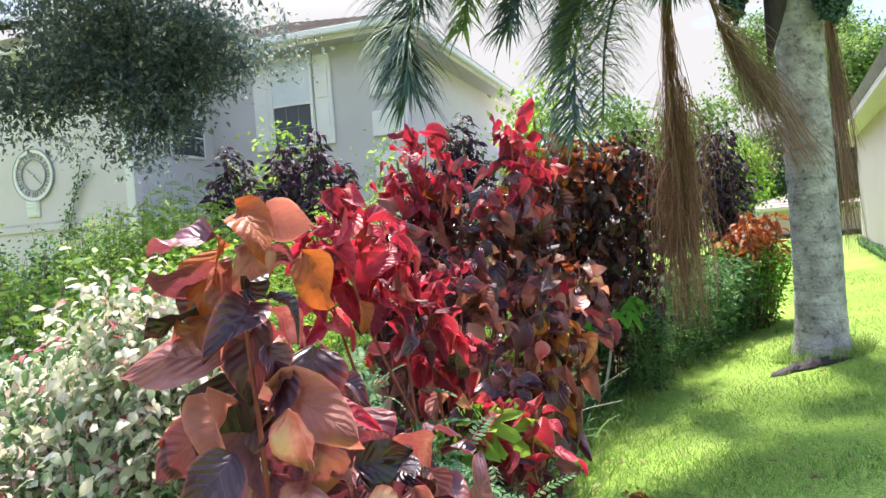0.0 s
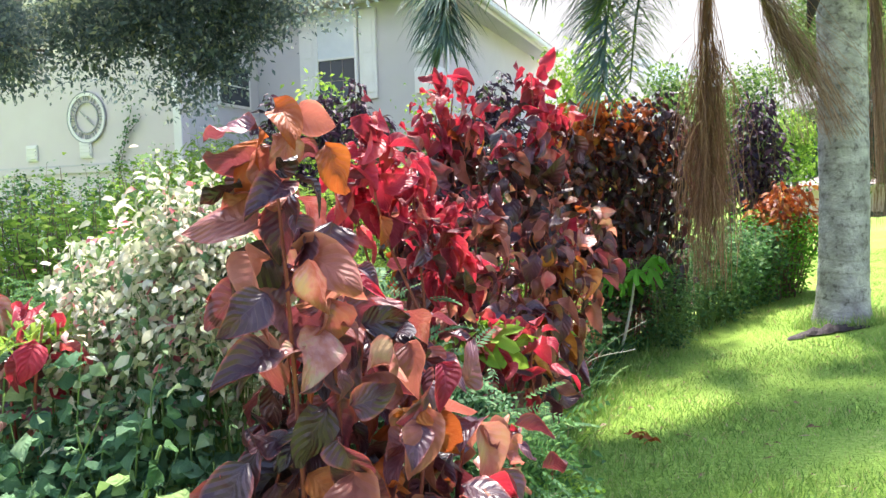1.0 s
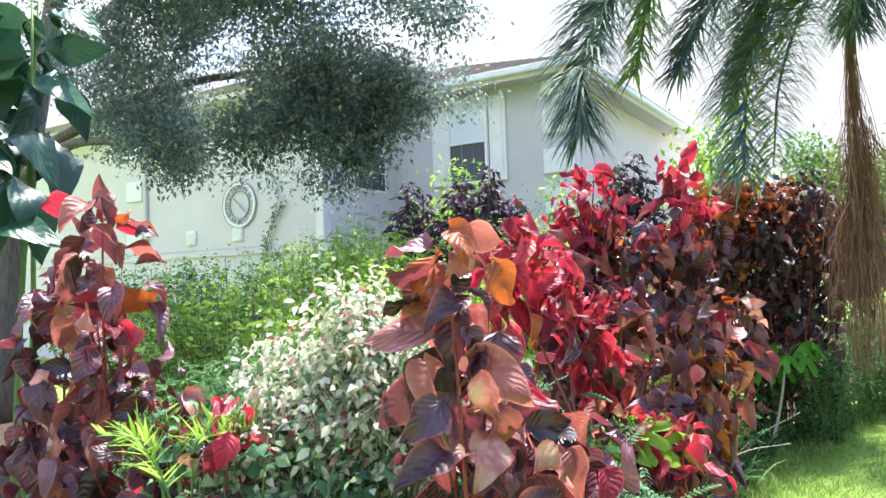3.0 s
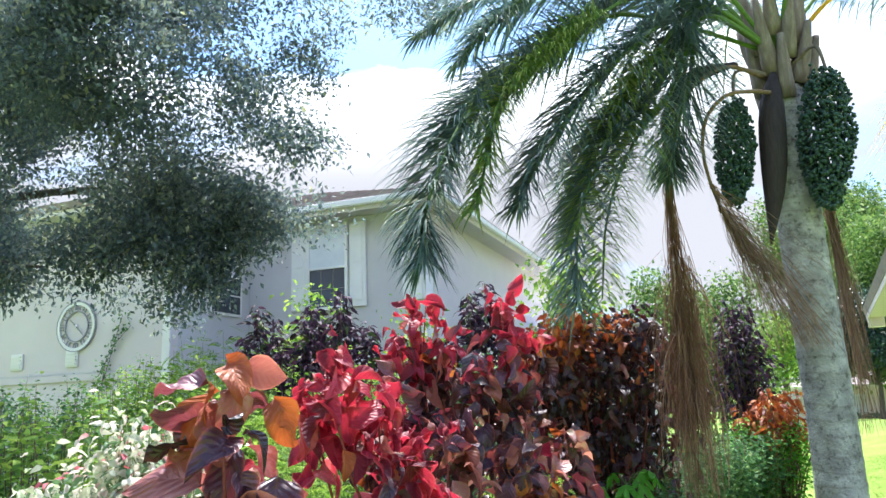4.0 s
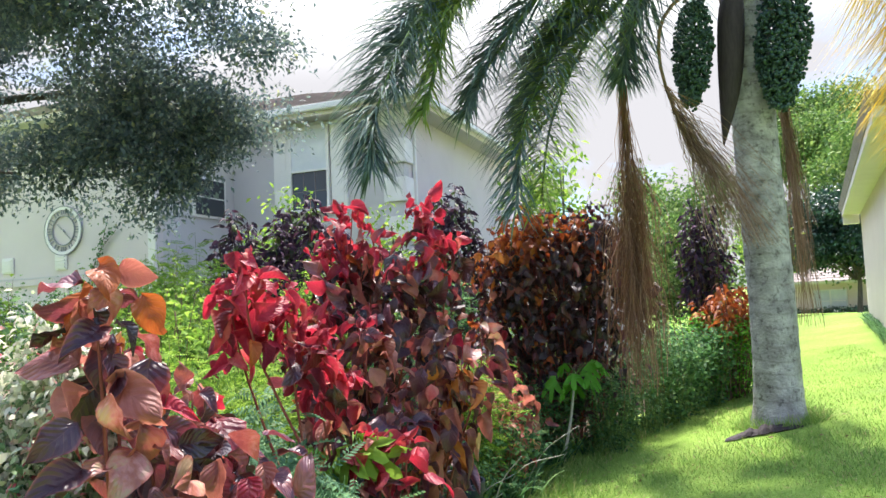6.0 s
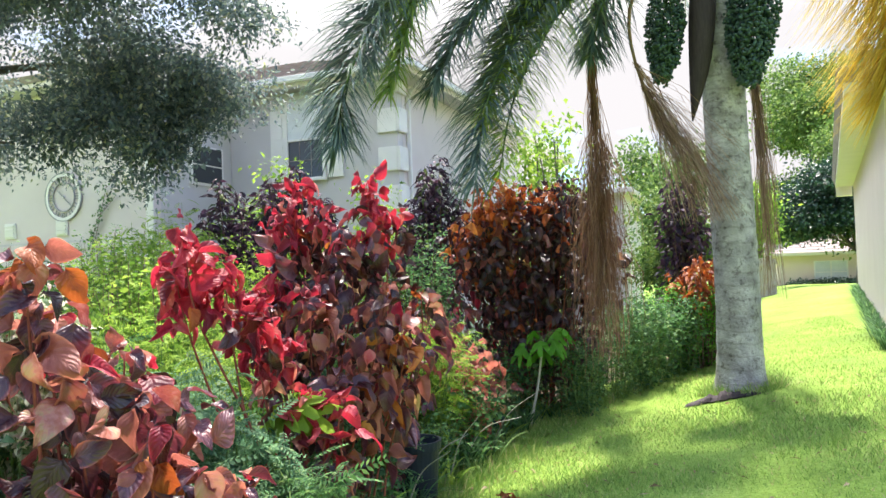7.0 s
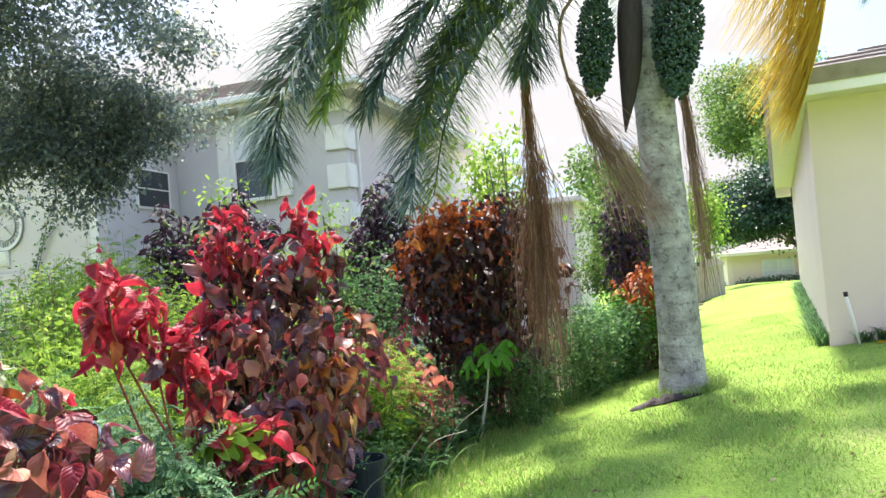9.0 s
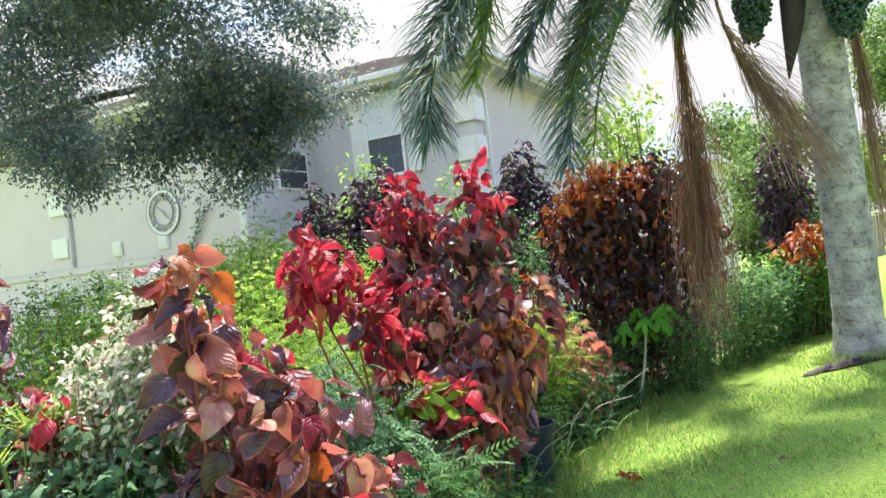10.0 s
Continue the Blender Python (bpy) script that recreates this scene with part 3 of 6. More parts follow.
def copperleaf(label, at, stems, shapes, size, seed, singles=150, full=0.12, low=0.3, count=44, tops=1, crown=()):
    """A copperleaf shrub given stem by stem: the tip's place, the mix of leaf colours there, and how red its top is."""
    r = rng(seed)
    x0, y0 = at
    ob = thing("copperleaf_shrub", label, "shrub", "copperleaf shrubs", at=(x0, y0, float(gz(x0, y0))))
    joined = [M_COPPER, M_RED, M_ORANGE, M_TAN, M_DARK]
    single = [M_COPPER_O, M_RED_O, M_ORANGE_O, M_TAN_O, M_DARK_O]
    P, W, U, S, K = [], [], [], [], []
    for tx, ty, tz, mix, young in stems:
        bx, by = x0 + (tx - x0) * 0.35 + r.normal(0, 0.03), y0 + (ty - y0) * 0.35 + r.normal(0, 0.03)
        bz = float(gz(bx, by)) - 0.03
        pts = spline([(bx, by, bz), (bx * 0.6 + tx * 0.4 + r.normal(0, 0.03), by * 0.6 + ty * 0.4, bz + (tz - bz) * 0.45), (tx * 0.92 + bx * 0.08 + r.normal(0, 0.02), ty * 0.92 + by * 0.08, bz + (tz - bz) * 0.8), (tx, ty, tz - 0.04)], 12)
        tube(pts, np.linspace(0.007, 0.0022, 12), 5, "stem", M_REDSTEM, ob)
        n = int(count * max(0.5, min(1.2, (tz - bz) / 1.4)))
        for k in range(n):
            v = low + (1 - low) * ((k + r.random()) / n) ** 0.64
            v = min(v, 0.96)
            q = v * 11
            i = min(int(q), 10)
            p = pts[i] + (pts[i + 1] - pts[i]) * (q - i)
            a = k * 2.4 + r.normal(0, 0.6)
            out = np.array([math.cos(a), math.sin(a), 0])
            arm = full * r.uniform(0.15, 1.0) * (1.15 - 0.75 * max(v - 0.75, 0) * 4)
            dip = r.normal(-0.75, 0.75) if v < 0.90 else r.normal(-0.15, 0.55)
            P.append(p + out * arm + np.array([0, 0, r.normal(0.02, 0.03)]))
            W.append(out + np.array([0, 0, dip]) + r.normal(0, 0.35, 3))
            U.append(out * 0.9 + np.array([0, 0, 0.7]) + r.normal(0, 0.40, 3))
            S.append(r.uniform(0.42, 1.1) * (1.0 if v < 0.9 else 0.75))
            K.append(tops if young and v + r.normal(0, 0.06) > 1 - young else int(r.choice(5, p=MIXES[mix])))
    # single large blades at the stem tips: place, way, size, colour
    for place, way, scale, tint in crown:
        P.append(np.array(place)), W.append(np.array(way)), U.append(np.array([0.25, -0.55, 0.8])), S.append(scale), K.append(tint)
    P, W, U, S, K = map(np.array, (P, W, U, S, K))
    P[:, 2] = np.maximum(P[:, 2], gz(P[:, 0], P[:, 1]) + 0.06)
    T = frames_from(W, U, r, 0.5)
    S = S * size
    order = np.argsort((P[:, 0] - 0.1) ** 2 + (P[:, 1] + 0.7) ** 2 - 1.2 * P[:, 2])
    datas = {}
    for i in order[:singles]:
        key = (int(r.integers(0, len(shapes))), int(K[i]))
        if key not in datas:
            sv, sf, su = shapes[key[0]]
            tmp = mesh_object("leaf", sv.tolist(), sf, single[key[1]], None, su)
            datas[key] = tmp.data
            bpy.data.objects.remove(tmp)
        o = new("leaf", datas[key])
        o.parent = ob
        o.matrix_parent_inverse = Matrix.Translation(-ob.location)
        o.matrix_basis = Matrix.Translation(P[i]) @ Matrix(T[i].tolist()).to_4x4() @ Matrix.Scale(float(S[i]), 4)
    rest = order[singles:]
    if len(rest):
        scatter("foliage", shapes, P[rest], T[rest], S[rest], joined, ob, r, pick=K[rest])["kind"] = "stuff"
    return ob


def sprig(length, pairs, leaflet, wide, droop=0.35, terminal=True):
    """A feathery spray: small leaflets in pairs along an arching stalk, as one blade."""
    verts, faces, uv = [], [], []
    for i in range(pairs):
        v = (i + 0.6) / pairs
        y, z = length * (v - 0.2 * droop * v * v), -length * droop * v * v
        ll = leaflet * (0.6 + 0.9 * v if v < 0.45 else 1.25 - 0.7 * v)
        for sgn in (-1, 1):
            n0 = len(verts)
            dx, dy, dz = sgn * 0.82 * ll, 0.5 * ll, -0.25 * ll
            nx, ny = -0.5 * wide / 2, 0.82 * wide / 2 * sgn
            verts += [(0, y, z), (dx * 0.5 + nx * sgn, y + dy * 0.5 + ny * sgn, z + dz * 0.3 + 0.15 * wide), (dx, y + dy, z + dz), (dx * 0.5 - nx * sgn, y + dy * 0.5 - ny * sgn, z + dz * 0.3)]
            uv += [(0.5, 0), (0, 0.5), (0.5, 1), (1, 0.5)]
            faces.append((n0, n0 + 1, n0 + 2, n0 + 3))
    n0 = len(verts)
    w = 0.0012
    verts += [(-w, 0, 0), (w, 0, 0), (w, length * 0.5, -length * droop * 0.25), (-w, length * 0.5, -length * droop * 0.25), (0, length * (1 - 0.2 * droop), -length * droop)]
    uv += [(0.5, 0)] * 5
    faces += [(n0, n0 + 1, n0 + 2, n0 + 3), (n0 + 3, n0 + 2, n0 + 4, n0 + 4 - 1)][:1]
    return np.array(verts), faces, np.array(uv)


def cloud_points(r, blobs, count):
    """Points in uneven clumps: blobs are (x, y, z, rx, ry, rz)."""
    blobs = np.asarray(blobs, float)
    vol = np.prod(blobs[:, 3:], axis=1) ** 0.75
    which = r.choice(len(blobs), count, p=vol / vol.sum())
    d = r.normal(size=(count, 3))
    d /= np.linalg.norm(d, axis=1, keepdims=True)
    rad = r.random(count) ** (1 / 2.2)
    return blobs[which, :3] + d * rad[:, None] * blobs[which, 3:], d


def tree_crown(name, parent, blobs, count, shapes, material, seed, clump=0.18, per=14, carve=0.0, grain=1.3):
    """A crown of small leaves in twig clumps with gaps between them."""
    r = rng(seed)
    n_cl = max(count // per, 1)
    c, d = cloud_points(r, blobs, n_cl)
    if carve:
        open_air = np.array([noise.noise(tuple(q * grain + 5.0)) + 0.8 * noise.noise(tuple(q * grain * 2.7)) for q in c])
        keep = open_air > np.quantile(open_air, carve)
        c, d = c[keep], d[keep]
        n_cl = len(c)
    P = np.repeat(c, per, axis=0) + r.normal(0, clump, (n_cl * per, 3)) * np.array([1, 1, 0.75])
    W = np.repeat(d, per, axis=0) * 0.5 + r.normal(0, 0.8, (n_cl * per, 3)) + np.array([0, 0, -0.25])
    T = frames_from(W, np.tile([0, 0, 1.0], (len(P), 1)) + r.normal(0, 0.4, (len(P), 3)), r)
    ob = scatter(name, shapes, P, T, r.uniform(0.6, 1.25, len(P)), material, parent, r)
    ob["kind"] = "stuff"
    return ob, c


# ---- ground ----
def ground():
    xs = np.concatenate([[-400, -120, -40, -18], np.arange(-10, 12.01, 0.25), [18, 40, 120, 400]])
    ys = np.concatenate([[-300, -80, -20, -8], np.arange(-4, 34.01, 0.25), [50, 100, 250, 900]])
    X, Y = np.meshgrid(xs, ys)
    Z = gz(X, Y) + np.array([[0.018 * noise.noise((x * 1.3, y * 1.3, 0)) + 0.02 * noise.noise((x * 0.4, y * 0.4, 4)) for x in xs] for y in ys])
    verts = np.stack([X, Y, Z], -1).reshape(-1, 3)
    w = len(xs)
    faces = [(j * w + i, j * w + i + 1, (j + 1) * w + i + 1, (j + 1) * w + i) for j in range(len(ys) - 1) for i in range(w - 1)]
    return tagged(mesh_object("ground", verts.tolist(), faces, M_LAWN), "sloping green lawn of short coarse grass", "lawn", kind="structure")


ground()


def bed_edge(y):
    """The x at which the planting bed gives way to lawn."""
    return np.interp(y, [-3, 1.0, 2.8, 3.3, 4.6, 5.2, 6.9, 8.8, 13, 20], [-0.6, -0.75, -1.14, -1.16, -1.05, -0.98, -0.5, 0.15, 0.8, 1.5])


def soil_bed():
    ys = np.arange(-7, 20.01, 0.3)
    rows, nx = [], 16
    for y in ys:
        e = bed_edge(y) - 0.1 + 0.06 * math.sin(3.1 * y) + 0.04 * math.sin(7.3 * y)
        for x in np.linspace(-10.5, e, nx):
            k = 1 if x < e - 1e-6 else 0
            rows.append((x, y, float(gz(x, y)) + (0.03 + 0.025 * noise.noise((x * 3, y * 3, 1)) if k else -0.03)))
    faces = [(j * nx + i, j * nx + i + 1, (j + 1) * nx + i + 1, (j + 1) * nx + i) for j in range(len(ys) - 1) for i in range(nx - 1)]
    tagged(mesh_object("soil_bed", rows, faces, M_SOIL), "dark soil of the planting bed with leaf litter", "soil", kind="structure")


soil_bed()
# ---- the grey house and its wing ----
def sash_window(parent, x, y, z, w, h, shutters=True):
    """A single-hung window in a wall that faces -y: pale film above, dark glass below."""
    win = part("window", box_bm((x - w / 2 - 0.06, y - 0.05, z - 0.06), (x + w / 2 + 0.06, y - 0.03, z + h + 0.06)), M_WHITE, parent, "white framed single-hung window")
    mid = z + h * 0.47
    part("pane", box_bm((x - w / 2, y - 0.07, z), (x + w / 2, y - 0.051, mid)), M_GLASS, win, "dark lower glass")
    part("pane", box_bm((x - w / 2, y - 0.09, mid + 0.03), (x + w / 2, y - 0.051, z + h)), M_BLIND, win, "pale reflecting upper glass")
    for a, b in (((x - w / 2 - 0.06, z - 0.07), (x + w / 2 + 0.06, z)), ((x - w / 2 - 0.06, z + h), (x + w / 2 + 0.06, z + h + 0.07)), ((x - w / 2, mid), (x + w / 2, mid + 0.04)),
                 ((x - w / 2 - 0.06, z), (x - w / 2, z + h)), ((x + w / 2, z), (x + w / 2 + 0.06, z + h))):
        part("window_frame", box_bm((a[0], y - 0.11, a[1]), (b[0], y - 0.048, b[1]), 0.006), M_WHITE, win)
    for k in (0.33, 0.66):
        part("glazing_bar", box_bm((x - w / 2 + w * k - 0.005, y - 0.077, z), (x - w / 2 + w * k + 0.005, y - 0.069, mid)), M_SHINGLE, win)
    part("glazing_bar", box_bm((x - w / 2, y - 0.078, z + h * 0.22), (x + w / 2, y - 0.0695, z + h * 0.22 + 0.01)), M_SHINGLE, win)
    if shutters:
        for side in (-1, 1):
            x0 = x + side * (w / 2 + 0.08) if side > 0 else x - w / 2 - 0.08 - 0.36
            sh = part("shutter", box_bm((x0, y - 0.06, z - 0.03), (x0 + 0.36, y - 0.002, z + h + 0.05), 0.008), M_WHITE, parent, "white panelled shutter")
            for zz in (z + 0.08, z + h * 0.52):
                part("raised_panel", box_bm((x0 + 0.06, y - 0.075, zz), (x0 + 0.30, y - 0.058, zz + h * 0.40), 0.01), M_WHITE, sh)
    return win


def shingle_plane(parent, a, b, c, d, rows):
    """A roof slope a-b along the eave, d-c along the top, laid in overlapping courses."""
    a, b, c, d = map(Vector, (a, b, c, d))
    nrm = (b - a).cross(d - a).normalized()
    roof = mesh_object("roof", [tuple(v) for v in (a, b, c, d, a - nrm * 0.12, b - nrm * 0.12, c - nrm * 0.12, d - nrm * 0.12)],
                       [(0, 1, 2, 3), (7, 6, 5, 4), (0, 4, 5, 1), (1, 5, 6, 2), (2, 6, 7, 3), (3, 7, 4, 0)], M_SHINGLE, parent, smooth=False)
    for i in range(rows):
        t0, t1 = i / rows, (i + 1) / rows
        p, q, s, u = a.lerp(d, t0), b.lerp(c, t0), b.lerp(c, t1), a.lerp(d, t1)
        lift = nrm * 0.028
        mesh_object("shingle_course", [tuple(v) for v in (p + lift, q + lift, s + nrm * 0.006, u + nrm * 0.006, p, q)], [(0, 1, 2, 3), (4, 5, 1, 0)], M_SHINGLE, roof, smooth=False)
    return roof


def grey_house():
    h = thing("house", "two-storey grey stucco house with white quoins and shingle roof", "house", at=(-7, 14, 0))
    g, top = -0.4, 5.02
    part("wall", box_bm((-9.3, 12.08, g), (-5.35, 12.3, top)), M_GREY, h, "grey stucco front wall")
    part("wall", box_bm((-5.57, 12.31, g), (-5.35, 26.0, top)), M_BEIGE, h, "pale stucco side wall")
    part("wall", box_bm((-16.0, 26.0, g), (-5.35, 26.2, top)), M_BEIGE, h)
    sash_window(h, -7.38, 12.08, 3.25, 0.80, 1.6)
    # quoins: alternate long and short blocks up the corner
    for i in range(7):
        z = 3.713 - 0.47 + 0.752 * (i - 4)
        hi = min(z + 0.47, 5.01)
        part("quoin", box_bm((-5.765, 12.02, z), (-5.352, 12.078, hi), 0.012), M_WHITE, h, "white quoin block")
        part("quoin", box_bm((-5.349, 12.02, z), (-5.29, 12.42, hi), 0.012), M_WHITE, h)
    # downpipe on the side wall
    pipe = part("downpipe", box_bm((-5.34, 12.46, g + 0.1), (-5.26, 12.53, 4.75), 0.012), M_WHITE, h, "white square downpipe")
    tube([(-5.30, 12.495, 4.74), (-5.22, 12.47, 4.86), (-5.0, 12.42, 5.0), (-4.93, 12.40, 5.1)], [0.04] * 4, 8, "elbow", M_WHITE, pipe)
    # band under the eave, soffit, fascia and gutter
    e0, e1, ez = 11.62, 26.6, 5.02
    part("soffit", box_bm((-9.8, e0, ez), (-4.9, 12.6, ez + 0.03)), M_GREY, h)
    part("soffit", box_bm((-5.6, 12.605, ez), (-4.9, e1, ez + 0.03)), M_GREY, h)
    part("fascia", box_bm((-9.8, e0 - 0.03, ez - 0.02), (-4.87, e0 - 0.002, ez + 0.2), 0.004), M_CREAMTRIM, h)
    part("fascia", box_bm((-4.898, e0, ez - 0.02), (-4.87, e1, ez + 0.2), 0.004), M_CREAMTRIM, h)
    part("gutter", box_bm((-9.8, e0 - 0.14, ez + 0.06), (-4.76, e0 - 0.032, ez + 0.19), 0.02), M_WHITE, h, "white eave gutter")
    part("gutter", box_bm((-4.868, e0 - 0.03, ez + 0.06), (-4.76, e1, ez + 0.19), 0.02), M_WHITE, h)
    rise, ez2 = 0.36, ez + 0.2
    mx, hy = -10.4, 5.2
    rz = ez2 + rise * (mx + 4.85) * -1
    shingle_plane(h, (-16, e0 - 0.05, ez2), (-4.8, e0 - 0.05, ez2), (mx, e0 + hy, rz), (-16, e0 + hy, rz), 14)
    shingle_plane(h, (-4.8, e0 - 0.05, ez2), (-4.8, e1, ez2), (mx, e1 - 2, rz), (mx, e0 + hy, rz), 14)
    # low rear extension seen past the side wall
    part("wall", box_bm((-5.2, 20.0, g), (-2.2, 24.0, 3.2)), M_BEIGE, h, "pale low rear extension")
    part("roof", box_bm((-5.5, 19.6, 3.2), (-1.9, 24.4, 3.35), 0.02), M_CREAMTRIM, h)


def garage_wing():
    h = thing("house_wing", "pale stucco wing of the house with a blank wall", "house wing", at=(-13, 11, 0))
    g, top = -0.4, 5.0
    part("wall", box_bm((-20, 9.77, g), (-9.25, 9.97, top)), M_BEIGE, h, "pale stucco wall")
    part("wall", box_bm((-9.45, 9.971, g), (-9.25, 12.07, top)), M_GREY, h)
    part("corner_trim", box_bm((-9.40, 9.74, g), (-9.225, 9.768, top), 0.006), M_WHITE, h, "white corner board")
    part("band", box_bm((-20, 9.73, 1.95), (-9.42, 9.768, 2.08), 0.006), M_BEIGE, h, "moulded stucco band")
    part("band", box_bm((-20, 9.745, 2.085), (-9.43, 9.768, 2.115), 0.004), M_GREY, h)
    part("downpipe", box_bm((-14.36, 9.68, 2.12), (-14.28, 9.765, 4.9), 0.01), M_GREY, h, "grey square downpipe")
    for z in (2.35, 3.3, 4.25):
        part("quoin", box_bm((-15.0, 9.71, z), (-14.45, 9.768, z + 0.45), 0.012), M_WHITE, h, "white quoin block")
    for x in (-12.87, -11.48):
        v = part("vent", box_bm((x - 0.15, 9.73, 2.22), (x + 0.15, 9.768, 2.53), 0.01), M_WHITE, h, "white square wall vent")
        for k in range(4):
            part("slat", box_bm((x - 0.12, 9.71, 2.26 + 0.065 * k), (x + 0.12, 9.732, 2.29 + 0.065 * k)), M_WHITE, v)
    w = part("window", box_bm((-9.248, 10.75, 3.15), (-9.20, 11.75, 3.95), 0.008), M_WHITE, h, "white framed side window")
    for k in range(2):
        part("pane", box_bm((-9.21, 10.82, 3.2 + 0.37 * k), (-9.19, 11.68, 3.54 + 0.37 * k)), M_GLASS, w)
    part("soffit", box_bm((-20, 9.3, 5.02), (-9.81, 12.0, 5.05)), M_GREY, h)
    part("fascia", box_bm((-20, 9.25, 5.0), (-9.0, 9.298, 5.2), 0.004), M_CREAMTRIM, h)
    shingle_plane(h, (-20, 9.2, 5.2), (-8.9, 9.2, 5.2), (-11.5, 12.6, 6.2), (-20, 12.6, 6.2), 10)


def wall_clock():
    c = Vector((-11.42, 9.76, 2.965))
    ob = thing("wall_clock", "large white openwork wall clock on stucco wall", "clock", at=c)

    def ring(r0, r1, y, d, name, mat):
        v, f, n = [], [], 48
        for k in range(n):
            a = 2 * math.pi * k / n
            for rr, yy in ((r0, y), (r1, y), (r1, y - d), (r0, y - d)):
                v.append((c.x + rr * math.cos(a), c.y + yy, c.z + rr * math.sin(a)))
        for k in range(n):
            p, q = k * 4, (k + 1) % n * 4
            for s in range(4):
                f.append((p + s, p + (s + 1) % 4, q + (s + 1) % 4, q + s))
        return mesh_object(name, v, f, mat, ob, smooth=False)

    ring(0.40, 0.455, 0.0, 0.03, "outer_ring", M_WHITE)
    # Grey rim stands for the outer ring's shadow; marks and hands shaded likewise.
    ring(0.456, 0.475, 0.0, 0.035, "rim", M_CLOCKSHADE)
    ring(0.27, 0.29, 0.0, 0.025, "inner_ring", M_CLOCKSHADE)
    for k in range(12):
        a = math.pi / 6 * k
        for o in ((-0.035, 0.035) if k % 3 else (-0.05, 0, 0.05)):
            m = Matrix.Translation(c) @ Matrix.Rotation(a, 4, "Y")
            part("hour_mark", box_bm((o - 0.011, -0.02, 0.31), (o + 0.011, -0.004, 0.405), 0, m), M_CLOCKSHADE, ob)
    for a, length in ((-48, 0.2), (132, 0.26)):
        m = Matrix.Translation(c) @ Matrix.Rotation(radians(a), 4, "Y")
        part("clock_hand_bar", box_bm((-0.012, -0.032, -0.05), (0.012, -0.024, length), 0.002, m), M_CLOCKSHADE, ob)
    bm = bmesh.new()
    bmesh.ops.create_cone(bm, cap_ends=True, segments=16, radius1=0.03, radius2=0.02, depth=0.03, matrix=Matrix.Translation(c + Vector((0, -0.02, 0))) @ Matrix.Rotation(radians(90), 4, "X"))
    part("hub", bm, M_WHITE, ob)


def cream_house():
    """The neighbour's single-storey house, turned six degrees."""
    h = thing("neighbour_house", "single-storey cream stucco house with brown shingle roof", "house", at=(2, 7.2, 0.3))
    m = pose(1.957, 7.22, 0, 0, 0, -6.2)

    def b(lo, hi, mt, name, bevel=0.0, label=""):
        return part(name, box_bm(lo, hi, bevel, m), mt, h, label)

    b((0, 0, 0), (9, 0.2, 2.86), M_CREAM, "wall", label="cream stucco wall")
    b((0, 0.201, 0), (0.2, 10.2, 2.86), M_CREAM, "wall")
    b((0.201, 10.0, 0), (9, 10.2, 2.86), M_CREAM, "wall")
    b((-0.31, -0.42, 2.80), (9.4, -0.001, 2.83), M_CREAMTRIM, "soffit")
    b((-0.31, 0.0, 2.80), (-0.001, 10.6, 2.83), M_CREAMTRIM, "soffit")
    b((-0.34, -0.45, 2.78), (9.4, -0.421, 2.98), M_WHITE, "fascia", 0.004, "white fascia board")
    b((-0.34, -0.42, 2.78), (-0.311, 10.6, 2.98), M_CREAMTRIM, "fascia", 0.004)
    b((-0.33, 10.3, 2.60), (-0.02, 10.6, 2.799), M_CREAMTRIM, "boxed_eave_end", 0.004)
    z0, z1 = 2.99, 4.75
    v = [m @ Vector(p) for p in ((-0.39, -0.5, z0), (9.5, -0.5, z0), (5.2, 4.8, z1), (4.6, 4.8, z1), (-0.39, 10.7, z0), (4.6, 5.6, z1))]
    shingle_plane(h, v[0], v[1], v[2], v[3], 16)
    shingle_plane(h, v[4], v[0], v[3], v[5], 16)


def far_house():
    h = thing("far_house", "distant single-storey beige house with a white window", "house", at=(6, 42, -0.4))
    part("wall", box_bm((2.72, 42, -0.8), (15, 50, 1.5)), M_CREAM, h)
    v = [Vector(p) for p in ((2.2, 41.5, 1.46), (15.5, 41.5, 1.46), (11, 46, 2.75), (6.7, 46, 2.75), (2.2, 50.5, 1.46))]
    shingle_plane(h, v[0], v[1], v[2], v[3], 9)
    shingle_plane(h, v[4], v[0], v[3], v[3], 9)
    part("fascia", box_bm((2.2, 41.46, 1.32), (15.5, 41.5, 1.48), 0.006), M_CREAMTRIM, h)
    part("downpipe", box_bm((2.86, 41.93, -0.5), (2.98, 41.99, 1.32), 0.01), M_CREAMTRIM, h)
    w = part("window", box_bm((4.46, 41.93, 0.02), (6.04, 41.985, 1.02), 0.008), M_WHITE, h)
    for x in (4.52, 5.28):
        for z in (0.08, 0.45):
            part("pane", box_bm((x, 41.90, z), (x + 0.68, 41.935, z + (0.32 if z < 0.4 else 0.52))), M_BLIND, w)


def board_fence():
    f = thing("fence", "weathered grey board fence at the back of the lawn", "fence", at=(1.3, 21, 0.25))
    r = rng(19)
    for i in range(17):
        x, y = 0.88 + 0.048 * i, 19.2 + 0.20 * i
        z = float(gz(x, y))
        m = pose(x, y, z, r.normal(0, 0.8), 0, -13.5 + r.normal(0, 1.0))
        part("board", box_bm((-0.012, 0, -0.03), (0.012, 0.185, 1.06 + r.uniform(-0.03, 0.03)), 0.004, m), M_WOOD, f)
    for z in (0.25, 0.85):
        part("rail", box_bm((0.016, 0, z), (0.05, 3.5, z + 0.08), 0.004, pose(0.88, 19.2, 0.20, 0.9, 0, -13.5)), M_WOOD, f)


